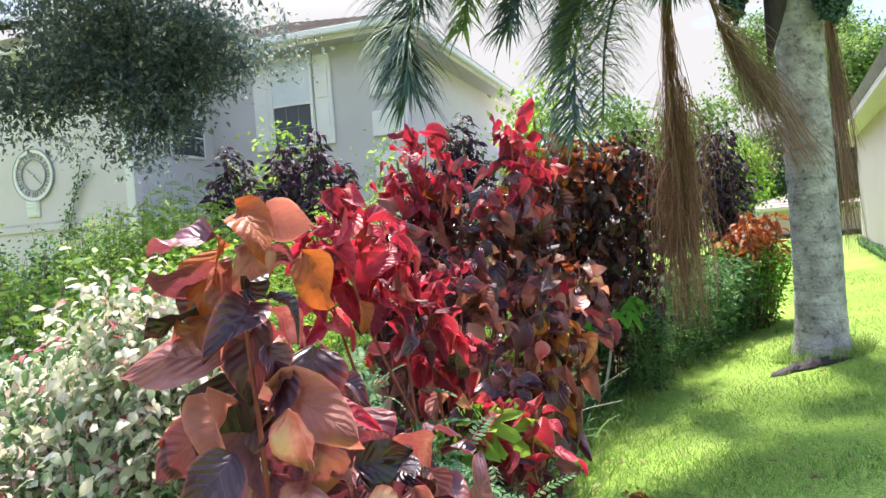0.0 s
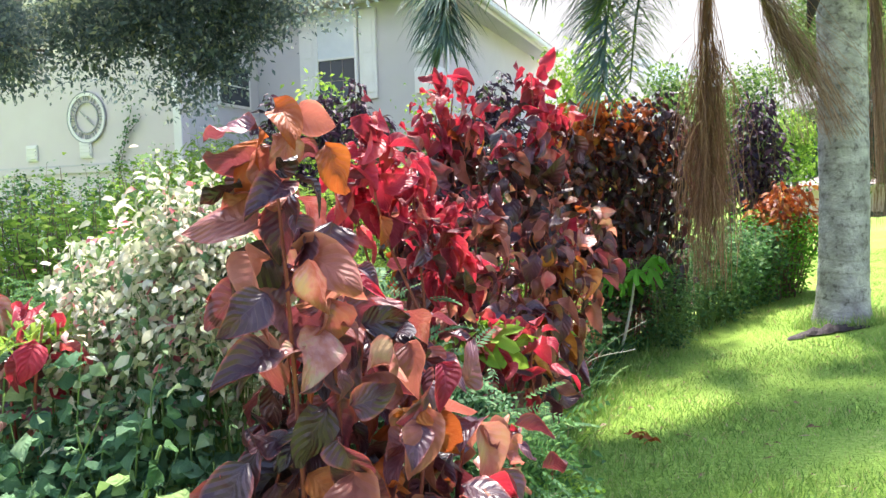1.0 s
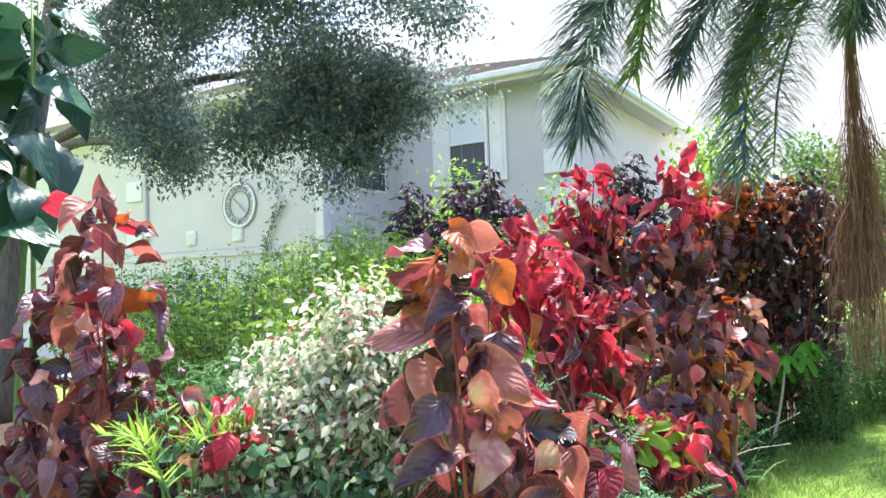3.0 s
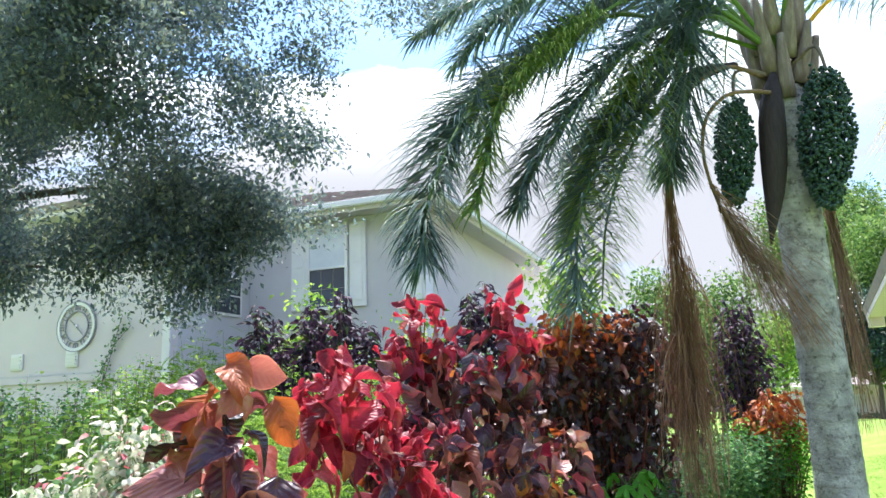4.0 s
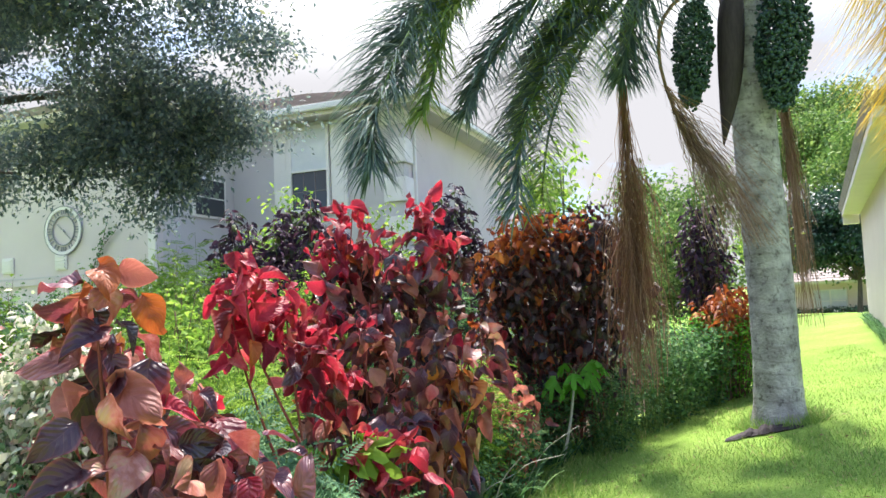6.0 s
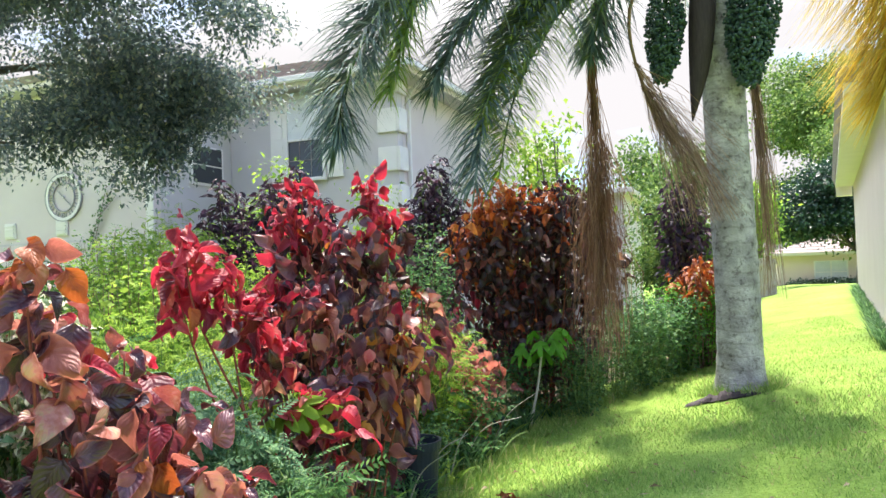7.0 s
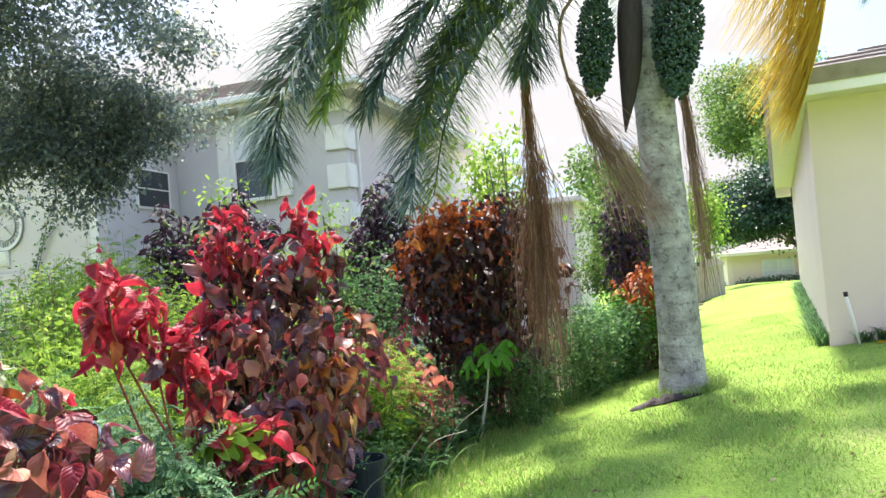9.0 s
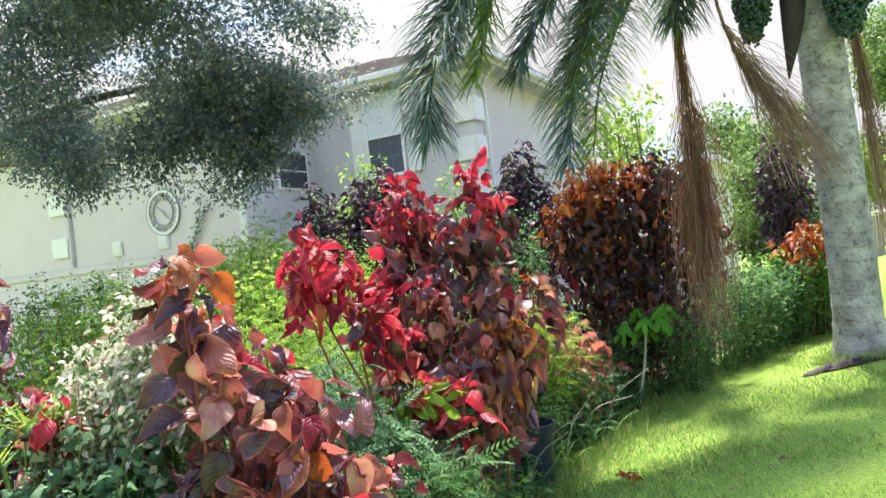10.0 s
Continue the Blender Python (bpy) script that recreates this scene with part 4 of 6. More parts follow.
def standpipe():
    z = float(gz(2.18, 7.04))
    ob = thing("standpipe", "white plastic pipe stub with dark cap beside the wall", "pipe", at=(2.18, 7.04, z))
    tube([(2.18, 7.04, z - 0.02), (2.14, 7.04, z + 0.25), (2.1, 7.04, z + 0.47)], [0.014] * 3, 8, "tube", M_WHITE, ob)
    tube([(2.1, 7.04, z + 0.465), (2.096, 7.04, z + 0.51)], [0.02, 0.02], 8, "cap", M_SPATHE, ob)


grey_house()
garage_wing()
wall_clock()
cream_house()
far_house()
board_fence()
standpipe()

# ---- the queen palm ----
PALM_AT = Vector((0.575, 6.07, 0.16))


def frond(parent, ctrl, leaf_len, material, rachis_mat, seed, pairs=85, droop=0.75, name="frond", label="", start=0.18, width=0.036, rad=0.022, hang=0.0, bias=(0, 0, 0)):
    """An arching midrib with strap leaflets in several ranks that droop from it."""
    r = rng(seed)
    pts = spline(ctrl, 40)
    rach = tube(pts, np.linspace(rad, rad * 0.18, 40), 6, name, rachis_mat, parent, label)
    verts, faces, uv = [], [], []
    for i in range(pairs):
        for side in (-1, 1):
            v = start + (1 - start) * (i + r.random()) / pairs
            q = v * 39
            k = min(int(q), 38)
            p = pts[k] + (pts[k + 1] - pts[k]) * (q - k)
            t = pts[k + 1] - pts[k]
            t /= np.linalg.norm(t)
            a0 = r.uniform(0, 6.28)
            s = np.cross(t, (0, 0, 1.0)) + max(abs(t[2]) - 0.8, 0) * 4 * np.array([math.cos(a0), math.sin(a0), 0])
            s /= np.linalg.norm(s) + 1e-6
            up = np.cross(s, t)
            ang = r.normal(0.25, 0.4)
            way = side * s * math.cos(ang) + up * math.sin(ang) + t * r.uniform(0.5, 0.9) + np.array(bias)
            way /= np.linalg.norm(way)
            length = leaf_len * (math.sin(math.pi * min(0.12 + v * 0.88, 0.93)) ** 0.55) * r.uniform(0.8, 1.1)
            w = width * r.uniform(0.75, 1.15)
            base, n0 = p.copy(), len(verts)
            d = way.copy()
            steps = 5
            for j in range(steps + 1):
                u = j / steps
                ww = w / 2 * (0.55 + 0.9 * u if u < 0.4 else (1 - u) / 0.6 * 0.9 + 0.06)
                perp = np.cross(d, (0.2, 0.1, 1.0))
                perp /= np.linalg.norm(perp) + 1e-6
                verts += [tuple(base - perp * ww), tuple(base + perp * ww)]
                uv += [(0, u), (1, u)]
                base = base + d * length / steps
                d = d + np.array([0, 0, -droop * (0.3 + u) * r.uniform(0.5, 1.0) - hang])
                d /= np.linalg.norm(d)
            faces += [(n0 + 2 * j, n0 + 2 * j + 1, n0 + 2 * j + 3, n0 + 2 * j + 2) for j in range(steps)]
    ob = mesh_object("foliage", verts, faces, material, rach, uv)
    ob["kind"] = "stuff"
    return rach


def broom(parent, stalk, end, spread, count, seed, near, label, belly=0.0):
    """A dead flower stalk: a bent stem and many dry strands that hang from its end and fan out."""
    r = rng(seed)
    pts = spline(stalk, 16)
    st = tube(pts, np.linspace(0.020, 0.010, 16), 6, "dead_stalk", M_DRY, parent, label)
    verts, faces, uv = [], [], []
    end = np.array(end)
    for i in range(count):
        a = pts[-1] + (pts[int(16 * (1 - near * 0.6 * r.random())) - 1] - pts[-1])
        u0 = r.random()
        tgt = end + np.array([r.normal(0, spread), r.normal(0, spread * 0.7), (a[2] - end[2]) * 0.55 * u0 * u0])
        mid = a * 0.55 + tgt * 0.45 + np.array([r.normal(0, spread * 0.25), r.normal(0, spread * 0.25), 0.06])
        line = spline([a, mid, tgt], 8)
        if belly and i % 6:
            # short side strands, set in a thick tail over the lower half of the stalk
            q = a + (end - a) * r.uniform(0.26, 0.70)
            o = np.array([r.normal(0, belly * 0.55), r.normal(0, belly * 0.45), 0])
            line = spline([q + o * 0.35, q + o * 0.9 + np.array([0, 0, -0.30]), q + o + np.array([0, 0, -r.uniform(0.55, 0.85)])], 8)
        ang, n0, w = r.uniform(0, 3.14), len(verts), r.uniform(0.0018, 0.0042)
        for k, q in enumerate(line):
            o = np.array([math.cos(ang), math.sin(ang), 0]) * w * (1 - 0.6 * k / 7)
            wob = r.normal(0, 0.013, 3)
            verts += [tuple(q - o + wob), tuple(q + o + wob)]
            uv += [(0, k / 7), (1, k / 7)]
        faces += [(n0 + 2 * k, n0 + 2 * k + 1, n0 + 2 * k + 3, n0 + 2 * k + 2) for k in range(7)]
    ob = mesh_object("strand_mass", verts, faces, M_HUSK if belly else M_DEAD, st, uv)
    ob["kind"] = "stuff"


def fruit_bunch(parent, stalk, top, bottom, width, count, seed, material):
    """A hanging bunch: a curved stalk, strands and round fruits."""
    r = rng(seed)
    st = tube(spline(stalk, 14), np.linspace(0.022, 0.012, 14), 6, "fruit_stalk", M_BOOT, parent, "bent pale fruit stalk")
    bm = bmesh.new()
    bmesh.ops.create_icosphere(bm, subdivisions=1, radius=1)
    sv = np.array([v.co[:] for v in bm.verts])
    sf = [tuple(v.index for v in f.verts) for f in bm.faces]
    bm.free()
    top, bottom = np.array(top), np.array(bottom)
    P = []
    for i in range(count):
        v = r.random() ** 0.8
        c = top + (bottom - top) * v
        rad = width * math.sin(math.pi * min(0.10 + 0.84 * v, 1.0)) ** 0.7
        a, q = 2 * math.pi * r.random(), r.random() ** 0.35
        P.append(c + np.array([math.cos(a) * rad * q, math.sin(a) * rad * q, r.normal(0, 0.02)]))
    P = np.array(P)
    n = len(P)
    bunch = scatter("fruit_mass", [(sv, sf, np.zeros((len(sv), 2)))], P, np.tile(np.eye(3), (n, 1, 1)), r.uniform(0.013, 0.019, n), material, st, r)
    bunch["kind"] = "stuff"
    for i in range(16):
        p = P[int(r.integers(0, n))]
        tube([top, (top + p) / 2 + r.normal(0, 0.03, 3), p], [0.006, 0.004, 0.003], 4, "strand", M_GREENSTEM, st)


def queen_palm():
    p = thing("queen_palm", "queen palm with ringed grey trunk, drooping fronds and fruit bunches", "palm tree", at=PALM_AT)
    # trunk with ring scars
    n, sides = 90, 28
    verts, faces = [], []
    for i in range(n + 1):
        z = 0.10 + 3.75 * i / n
        h = z - 0.16
        rad = 0.185 + 0.05 * math.exp(-max(h, 0) / 0.16) - 0.012 * min(h / 3.5, 1) + 0.0045 * (1 if i % 4 == 0 else 0)
        cx, cy = PALM_AT.x - 0.03 * h / 3.6 + 0.012 * math.sin(h * 1.7), PALM_AT.y - 0.05 * h / 3.6
        for k in range(sides):
            a = 2 * math.pi * k / sides
            rr = rad * (1 + 0.025 * noise.noise((math.cos(a) * 1.5, math.sin(a) * 1.5, z * 1.4)))
            verts.append((cx + rr * math.cos(a), cy + rr * math.sin(a), z + 0.012 * math.sin(a * 2 + i)))
    for i in range(n):
        for k in range(sides):
            k2 = (k + 1) % sides
            faces.append((i * sides + k, i * sides + k2, (i + 1) * sides + k2, (i + 1) * sides + k))
    faces.append(tuple(n * sides + k for k in range(sides)))
    mesh_object("trunk", verts, faces, M_TRUNK, p, label="grey ringed trunk with pale lichen")
    # boots: old leaf bases round the crown shaft
    c = np.array([0.55, 6.02, 3.75])
    r = rng(5)
    for k in range(16):
        a = 2.4 * k
        z = 0.0 + 0.045 * k
        out = np.array([math.cos(a), math.sin(a), 0])
        base = c + out * 0.14 + np.array([0, 0, z - 0.1])
        tip = c + out * r.uniform(0.22, 0.34) + np.array([0, 0, z + r.uniform(0.35, 0.6)])
        tube(spline([base, (base + tip) / 2 + out * 0.015, tip], 6), np.linspace(0.085, 0.03, 6), 7, "boot", M_BOOT, p, "grey fibrous leaf base")
    top = (0.55, 6.02, 4.2)
    live = [
        [top, (-0.59, 5.08, 4.37), (-1.14, 4.64, 3.97), (-1.44, 4.19, 3.58), (-1.64, 3.76, 3.12), (-1.72, 3.36, 2.5), (-1.70, 3.22, 2.12)],
        [top, (0.05, 5.22, 4.36), (-0.18, 5.1, 4.15), (-0.43, 4.72, 3.5), (-0.71, 4.23, 3.03), (-0.87, 3.74, 2.42), (-0.88, 3.42, 1.82)],
        [top, (-0.03, 5.3, 4.35), (-0.16, 5.08, 3.8), (-0.32, 4.88, 3.2), (-0.38, 4.8, 2.9)],
        [top, (0.0, 5.3, 4.75), (-0.58, 4.78, 4.62), (-1.02, 4.28, 4.30), (-1.35, 3.92, 3.96), (-1.60, 3.69, 3.55)],
        [top, (-0.2, 5.4, 4.6), (-0.85, 4.9, 4.35), (-1.4, 4.5, 3.85), (-1.75, 4.2, 3.3), (-1.9, 4.05, 2.8)],
        [top, (-0.05, 5.2, 4.4), (-0.40, 4.7, 4.0), (-0.80, 4.25, 3.45), (-1.10, 3.9, 2.9), (-1.25, 3.7, 2.5)],
        [top, (-0.1, 5.7, 4.9), (-0.95, 5.2, 4.95), (-1.7, 4.75, 4.65), (-2.2, 4.4, 4.2)],
        [top, (0.15, 6.3, 5.0), (-1.0, 6.6, 5.2), (-2.1, 6.7, 4.8), (-2.9, 6.8, 4.0)],
        [top, (0.75, 5.2, 5.0), (0.8, 4.0, 5.1), (0.6, 3.0, 4.7), (0.4, 2.3, 4.1)],
        [top, (1.1, 5.9, 5.0), (1.9, 5.6, 5.1), (2.7, 5.3, 4.7), (3.3, 5.1, 4.0)],
        [top, (1.1, 6.6, 5.0), (1.8, 7.4, 5.2), (2.5, 8.2, 4.9), (3.0, 8.8, 4.2)],
        [top, (0.5, 6.8, 5.1), (0.3, 7.9, 5.5), (0.2, 8.9, 5.3), (0.1, 9.6, 4.6)],
        [top, (0.0, 6.6, 5.0), (-0.9, 7.6, 5.3), (-1.6, 8.3, 4.9), (-2.1, 8.8, 4.0)],
        [top, (0.6, 6.0, 5.3), (0.5, 5.8, 6.4), (0.2, 5.5, 7.1), (-0.3, 5.1, 7.4)],
        [top, (0.4, 5.7, 5.2), (-0.3, 5.2, 6.0), (-1.2, 4.7, 6.2), (-2.1, 4.3, 5.8)],
        [top, (0.9, 6.2, 5.2), (1.6, 6.3, 6.1), (2.5, 6.3, 6.3), (3.3, 6.3, 5.8)],
    ]
    for i, ctrl in enumerate(live):
        frond(p, ctrl, 0.68 if i < 2 else 0.58, M_PALM, M_GREENSTEM, 40 + i, pairs=520 if i < 2 else 330 if i < 7 else 170, droop=0.42, width=0.0165, label="arching green feather frond")
    # Extra fronds whose yellow-green colour stands for sun on the leaflets.
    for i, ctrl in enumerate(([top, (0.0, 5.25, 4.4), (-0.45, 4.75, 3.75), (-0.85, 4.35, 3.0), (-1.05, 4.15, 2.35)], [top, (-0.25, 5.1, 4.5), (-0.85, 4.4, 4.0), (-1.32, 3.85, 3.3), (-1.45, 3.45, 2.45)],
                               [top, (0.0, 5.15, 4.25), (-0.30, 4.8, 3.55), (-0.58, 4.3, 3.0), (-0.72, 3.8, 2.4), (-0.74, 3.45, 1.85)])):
        frond(p, ctrl, 0.48, M_LITPALM, M_GREENSTEM, 60 + i, pairs=300, droop=0.45, width=0.018, start=0.45, label="drooping frond coloured sunlit yellow-green")
    frond(p, [(0.62, 6.0, 4.2), (1.1, 5.9, 4.6), (1.75, 5.85, 4.4), (1.98, 5.85, 3.75), (1.91, 5.9, 3.15), (1.75, 5.95, 2.62)], 1.25, M_YELLOW, M_YELLOW, 70, pairs=320, droop=0.05, bias=(-1.8, 0, -1.9), start=0.40,
          label="yellowed dying frond", hang=0.0, width=0.014)
    broom(p, [(0.45, 5.95, 3.95), (0.1, 5.5, 3.95), (-0.25, 5.15, 3.6), (-0.42, 5.0, 3.15), (-0.39, 5.04, 2.8)], (-0.40, 5.04, 0.55), 0.07, 640, 80, 0.35, "dry brown hanging flower stalk", belly=0.20)
    broom(p, [(0.45, 5.75, 3.75), (0.27, 5.45, 3.68), (0.06, 5.25, 3.6), (-0.11, 5.2, 3.39), (-0.14, 5.3, 3.08), (-0.04, 5.37, 2.66), (0.08, 5.38, 2.36)], (0.42, 5.42, 1.60), 0.13, 330, 81, 0.35, "pale bent dry flower stalk")
    broom(p, [(0.65, 6.2, 3.95), (0.80, 6.27, 3.7), (0.80, 6.27, 3.2), (0.79, 6.27, 2.7)], (0.86, 6.2, 0.95), 0.055, 140, 82, 0.5, "dry brown hanging flower stalk")
    # fruit bunches
    fruit_bunch(p, [(0.6, 5.95, 4.0), (0.8, 5.75, 4.1), (0.86, 5.7, 3.85)], (0.84, 5.72, 3.85), (0.74, 5.75, 2.75), 0.22, 2600, 3, M_FRUIT)
    fruit_bunch(p, [(0.5, 5.9, 3.95), (0.2, 5.75, 4.0), (0.14, 5.72, 3.75)], (0.14, 5.72, 3.72), (0.06, 5.72, 2.85), 0.17, 1700, 4, M_FRUIT)
    # woody spathes
    def spathe(ctrl, width, label):
        pts = spline(ctrl, 16)
        rad = [width * max(math.sin(math.pi * (0.08 + 0.9 * i / 15)), 0.06) for i in range(16)]
        tube(pts, rad, 9, "spathe", M_SPATHE, p, label)

    # First spathe is widened so its dark colour also stands for crown shade.
    spathe([(0.48, 5.82, 3.95), (0.42, 5.75, 3.6), (0.37, 5.74, 3.0), (0.29, 5.74, 2.48)], 0.11, "dark woody hanging spathe")
    spathe([(0.2, 5.6, 4.0), (-0.18, 5.52, 3.9), (-0.40, 5.5, 3.5), (-0.33, 5.5, 3.12)], 0.075, "dark curled spathe")
    # rotted root flare and cut stump at the base
    s = thing("fallen_palm_boot", "dark fallen palm leaf base lying on the lawn", "palm debris", at=(0.2, 5.6, 0.1))
    v, f, n = [], [], 22
    for i in range(n):
        u = i / (n - 1)
        x, y = 0.14 + 0.58 * u, 5.52 + 0.26 * u + 0.03 * math.sin(5 * u)
        w = (0.035 + 0.055 * math.sin(math.pi * min(u * 1.2, 1)) ** 0.7) * (1 + 0.5 * noise.noise((u * 9, 2, 0)))
        h = 0.012 + 0.045 * max(math.sin(math.pi * u), 0) * (1 + 0.9 * noise.noise((u * 11, 0, 3)))
        z = float(gz(x, y)) + 0.01
        for k, (dy, dz) in enumerate(((-1, 0.2), (-0.75, 0.7), (-0.2, 0.45), (0.3, 0.9), (0.8, 0.6), (1, 0.1), (0, -0.3))):
            v.append((x + 0.02 * noise.noise((u * 14, k, 1)), y + dy * w, z + dz * h + 0.008 * noise.noise((u * 20, k * 3, 1))))
    for i in range(n - 1):
        for k in range(7):
            k2 = (k + 1) % 7
            f.append((i * 7 + k, i * 7 + k2, (i + 1) * 7 + k2, (i + 1) * 7 + k))
    f += [tuple(range(7))[::-1], tuple((n - 1) * 7 + k for k in range(7))]
    mesh_object("boot_blade", v, f, M_SPATHE, s, smooth=False)


queen_palm()

# ---- trees ----
def limb(parent, ctrl, r0, r1, name="limb", mat=None):
    return tube(spline(ctrl, 12), np.linspace(r0, r1, 12), 8, name, mat or M_BARK, parent)


OAK_LEAF = [small_leaf(0.062, 0.029), small_leaf(0.054, 0.025, 0.5, 0.3), small_leaf(0.068, 0.031, -0.2, 0.1)]


def live_oak():
    t = thing("live_oak", "live oak with dark grey-green small-leaved drooping crown", "tree", at=(-9.9, 4.3, -0.3))
    limb(t, [(-9.9, 4.3, -0.35), (-9.8, 4.3, 1.2), (-9.6, 4.4, 2.6), (-9.3, 4.6, 4.5), (-9.0, 4.8, 7.0)], 0.26, 0.08, "trunk")
    for c in ([(-9.5, 4.4, 3.0), (-7.8, 4.8, 3.6), (-6.2, 5.2, 3.7), (-4.7, 5.6, 3.4)], [(-9.3, 4.6, 4.2), (-7.6, 4.8, 5.0), (-6.0, 4.8, 5.6), (-4.4, 5.0, 5.9)],
              [(-9.5, 4.4, 2.8), (-8.2, 4.2, 3.0), (-7.2, 4.2, 2.9), (-6.0, 4.4, 2.7)], [(-9.2, 4.6, 5.0), (-7.2, 5.3, 6.0), (-5.2, 6.2, 6.4), (-3.4, 6.4, 6.1)]):
        limb(t, c, 0.085, 0.012)
    blobs = [(-5.95, 4.8, 4.0, 0.95, 0.77, 0.86), (-4.90, 5.0, 3.5, 0.65, 0.60, 0.65), (-4.45, 5.3, 4.3, 0.60, 0.52, 0.60), (-4.10, 5.6, 3.35, 0.36, 0.34, 0.36), (-4.95, 4.7, 5.2, 0.82, 0.69, 0.69), (-6.95, 4.6, 5.0, 1.03, 0.77, 0.95),
             (-7.55, 4.7, 3.4, 0.77, 0.60, 0.69), (-5.25, 4.7, 2.75, 0.43, 0.43, 0.43), (-6.05, 4.3, 2.7, 0.47, 0.43, 0.39), (-3.90, 5.4, 4.9, 0.34, 0.30, 0.30), (-4.05, 5.2, 5.7, 0.52, 0.52, 0.43), (-5.75, 5.0, 6.4, 1.20, 0.95, 0.69),
             (-2.95, 6.4, 6.0, 0.43, 0.34, 0.26), (-2.70, 6.4, 5.6, 0.15, 0.17, 0.26), (-6.55, 4.0, 4.1, 0.77, 0.52, 0.77), (-7.95, 4.1, 4.3, 0.77, 0.60, 0.77), (-4.60, 5.5, 2.85, 0.30, 0.26, 0.30), (-6.95, 4.3, 2.65, 0.43, 0.34, 0.30)]
    blobs += [(-4.3, 4.85, 2.45, 0.45, 0.4, 0.36), (-4.85, 4.6, 2.45, 0.45, 0.42, 0.36), (-5.6, 4.4, 2.35, 0.45, 0.4, 0.32), (-3.95, 5.3, 2.95, 0.38, 0.36, 0.34), (-4.2, 5.0, 3.6, 0.4, 0.4, 0.4), (-6.4, 4.2, 2.3, 0.4, 0.4, 0.3)]
    blobs = [(x, y, z + (0.38 if z < 3.0 else 0.0), a, c, e) for x, y, z, a, c, e in blobs]
    blobs += [(-7.0, 4.6, 6.0, 0.8, 0.6, 0.7), (-6.3, 4.7, 5.6, 0.6, 0.5, 0.6), (-8.0, 4.5, 5.6, 0.8, 0.6, 0.8)]
    blobs += [(-4.85, 5.0, 2.55, 0.36, 0.32, 0.36), (-4.6, 5.1, 2.75, 0.36, 0.32, 0.36), (-5.1, 5.0, 2.35, 0.22, 0.22, 0.26)]
    blobs += [(-5.14, 3.44, 4.91, 0.75, 0.64, 0.6), (-4.49, 3.86, 4.84, 0.7, 0.59, 0.56), (-5.45, 3.59, 4.2, 0.75, 0.64, 0.6), (-3.89, 4.02, 4.92, 0.5, 0.42, 0.4), (-4.68, 3.9, 4.05, 0.6, 0.51, 0.48), (-3.85, 4.29, 4.12, 0.42, 0.36, 0.34), (-3.46, 4.56, 3.6, 0.3, 0.26, 0.24), (-5.34, 3.99, 4.79, 0.8, 0.68, 0.64)]
    r = rng(15)
    for k in range(20):
        x, q = r.uniform(-7.6, -3.7), r.random()
        blobs.append((x, 4.4 + 0.28 * (x + 7.6) + r.normal(0, 0.2), 2.62 + 0.5 * r.random() + 0.10 * (x + 7.6) * q, 0.17, 0.17, r.uniform(0.25, 0.65)))
    for x, y, z in ((-3.75, 5.45, 4.55), (-3.65, 5.4, 3.95), (-3.7, 5.5, 3.2), (-3.55, 5.5, 5.2), (-3.95, 5.2, 6.1), (-3.2, 6.3, 5.7)):
        blobs.append((x, y, z, 0.34, 0.22, 0.14))
    tree_crown("crown", t, blobs, 235000, OAK_LEAF, M_OAK, 11, clump=0.12, per=46, carve=0.47, grain=0.95)


def far_tree(at, height, width, seed, label, count=9000, leaf=0.11, mat=None, trunk=0.16, z0=None, low=0.3):
    r = rng(seed)
    x, y = at
    z = float(gz(x, y)) if z0 is None else z0
    t = thing("tree", label, "tree", at=(x, y, z))
    limb(t, [(x, y, z - 0.1), (x + 0.1, y, z + height * 0.35), (x, y + 0.1, z + height * 0.85)], trunk, trunk * 0.3, "trunk")
    blobs = []
    for k in range(11):
        a, q = 2 * math.pi * r.random(), r.random() ** 0.5
        zz = r.uniform(low, 0.92)
        s = (1 - abs(zz - 0.55) * 1.1)
        bx, by = x + width * 0.5 * q * s * math.cos(a), y + width * 0.5 * q * s * math.sin(a)
        blobs.append((bx, by, z + height * zz, width * 0.24, width * 0.24, height * 0.13))
        limb(t, [(x, y, z + height * 0.3), ((x + bx) / 2, (y + by) / 2, z + height * (0.3 + zz) / 2 + 0.1), (bx, by, z + height * zz)], trunk * 0.4, 0.012)
    tree_crown("crown", t, blobs, count, [small_leaf(leaf, leaf * 0.5), small_leaf(leaf * 0.8, leaf * 0.45, 0.4)], mat or M_TREE, seed + 100, clump=leaf * 1.7, per=16)
    return t


live_oak()
far_tree((6.2, 54.0), 14.8, 11.5, 21, "tall olive-green tree far behind the lawn", 60000, 0.30, M_TREE, 0.3, low=0.2)
far_tree((5.5, 35.0), 5.0, 6.6, 22, "dark leafy tree before the far house", 40000, 0.18, M_DEEP, 0.12, low=0.55)
far_tree((1.30, 23.2), 3.2, 0.8, 31, "small lime-green tree behind the board fence", 2400, 0.15, M_LIME, 0.03, low=0.42)
far_tree((8.2, 38.0), 9.5, 8.0, 23, "tall yellow-green tree in the distance", 32000, 0.26, M_TREE, 0.3)
far_tree((-3.45, 15.2), 5.4, 1.1, 24, "slim lime-green young tree by the side wall", 1000, 0.18, M_LIME, 0.05)
far_tree((-2.85, 14.4), 5.0, 1.0, 25, "slim lime-green young tree by the side wall", 900, 0.17, M_LIME, 0.05)
far_tree((-5.3, 7.6), 3.2, 0.9, 29, "slim lime-green sapling before the grey house", 1700, 0.10, M_LIME, 0.03)
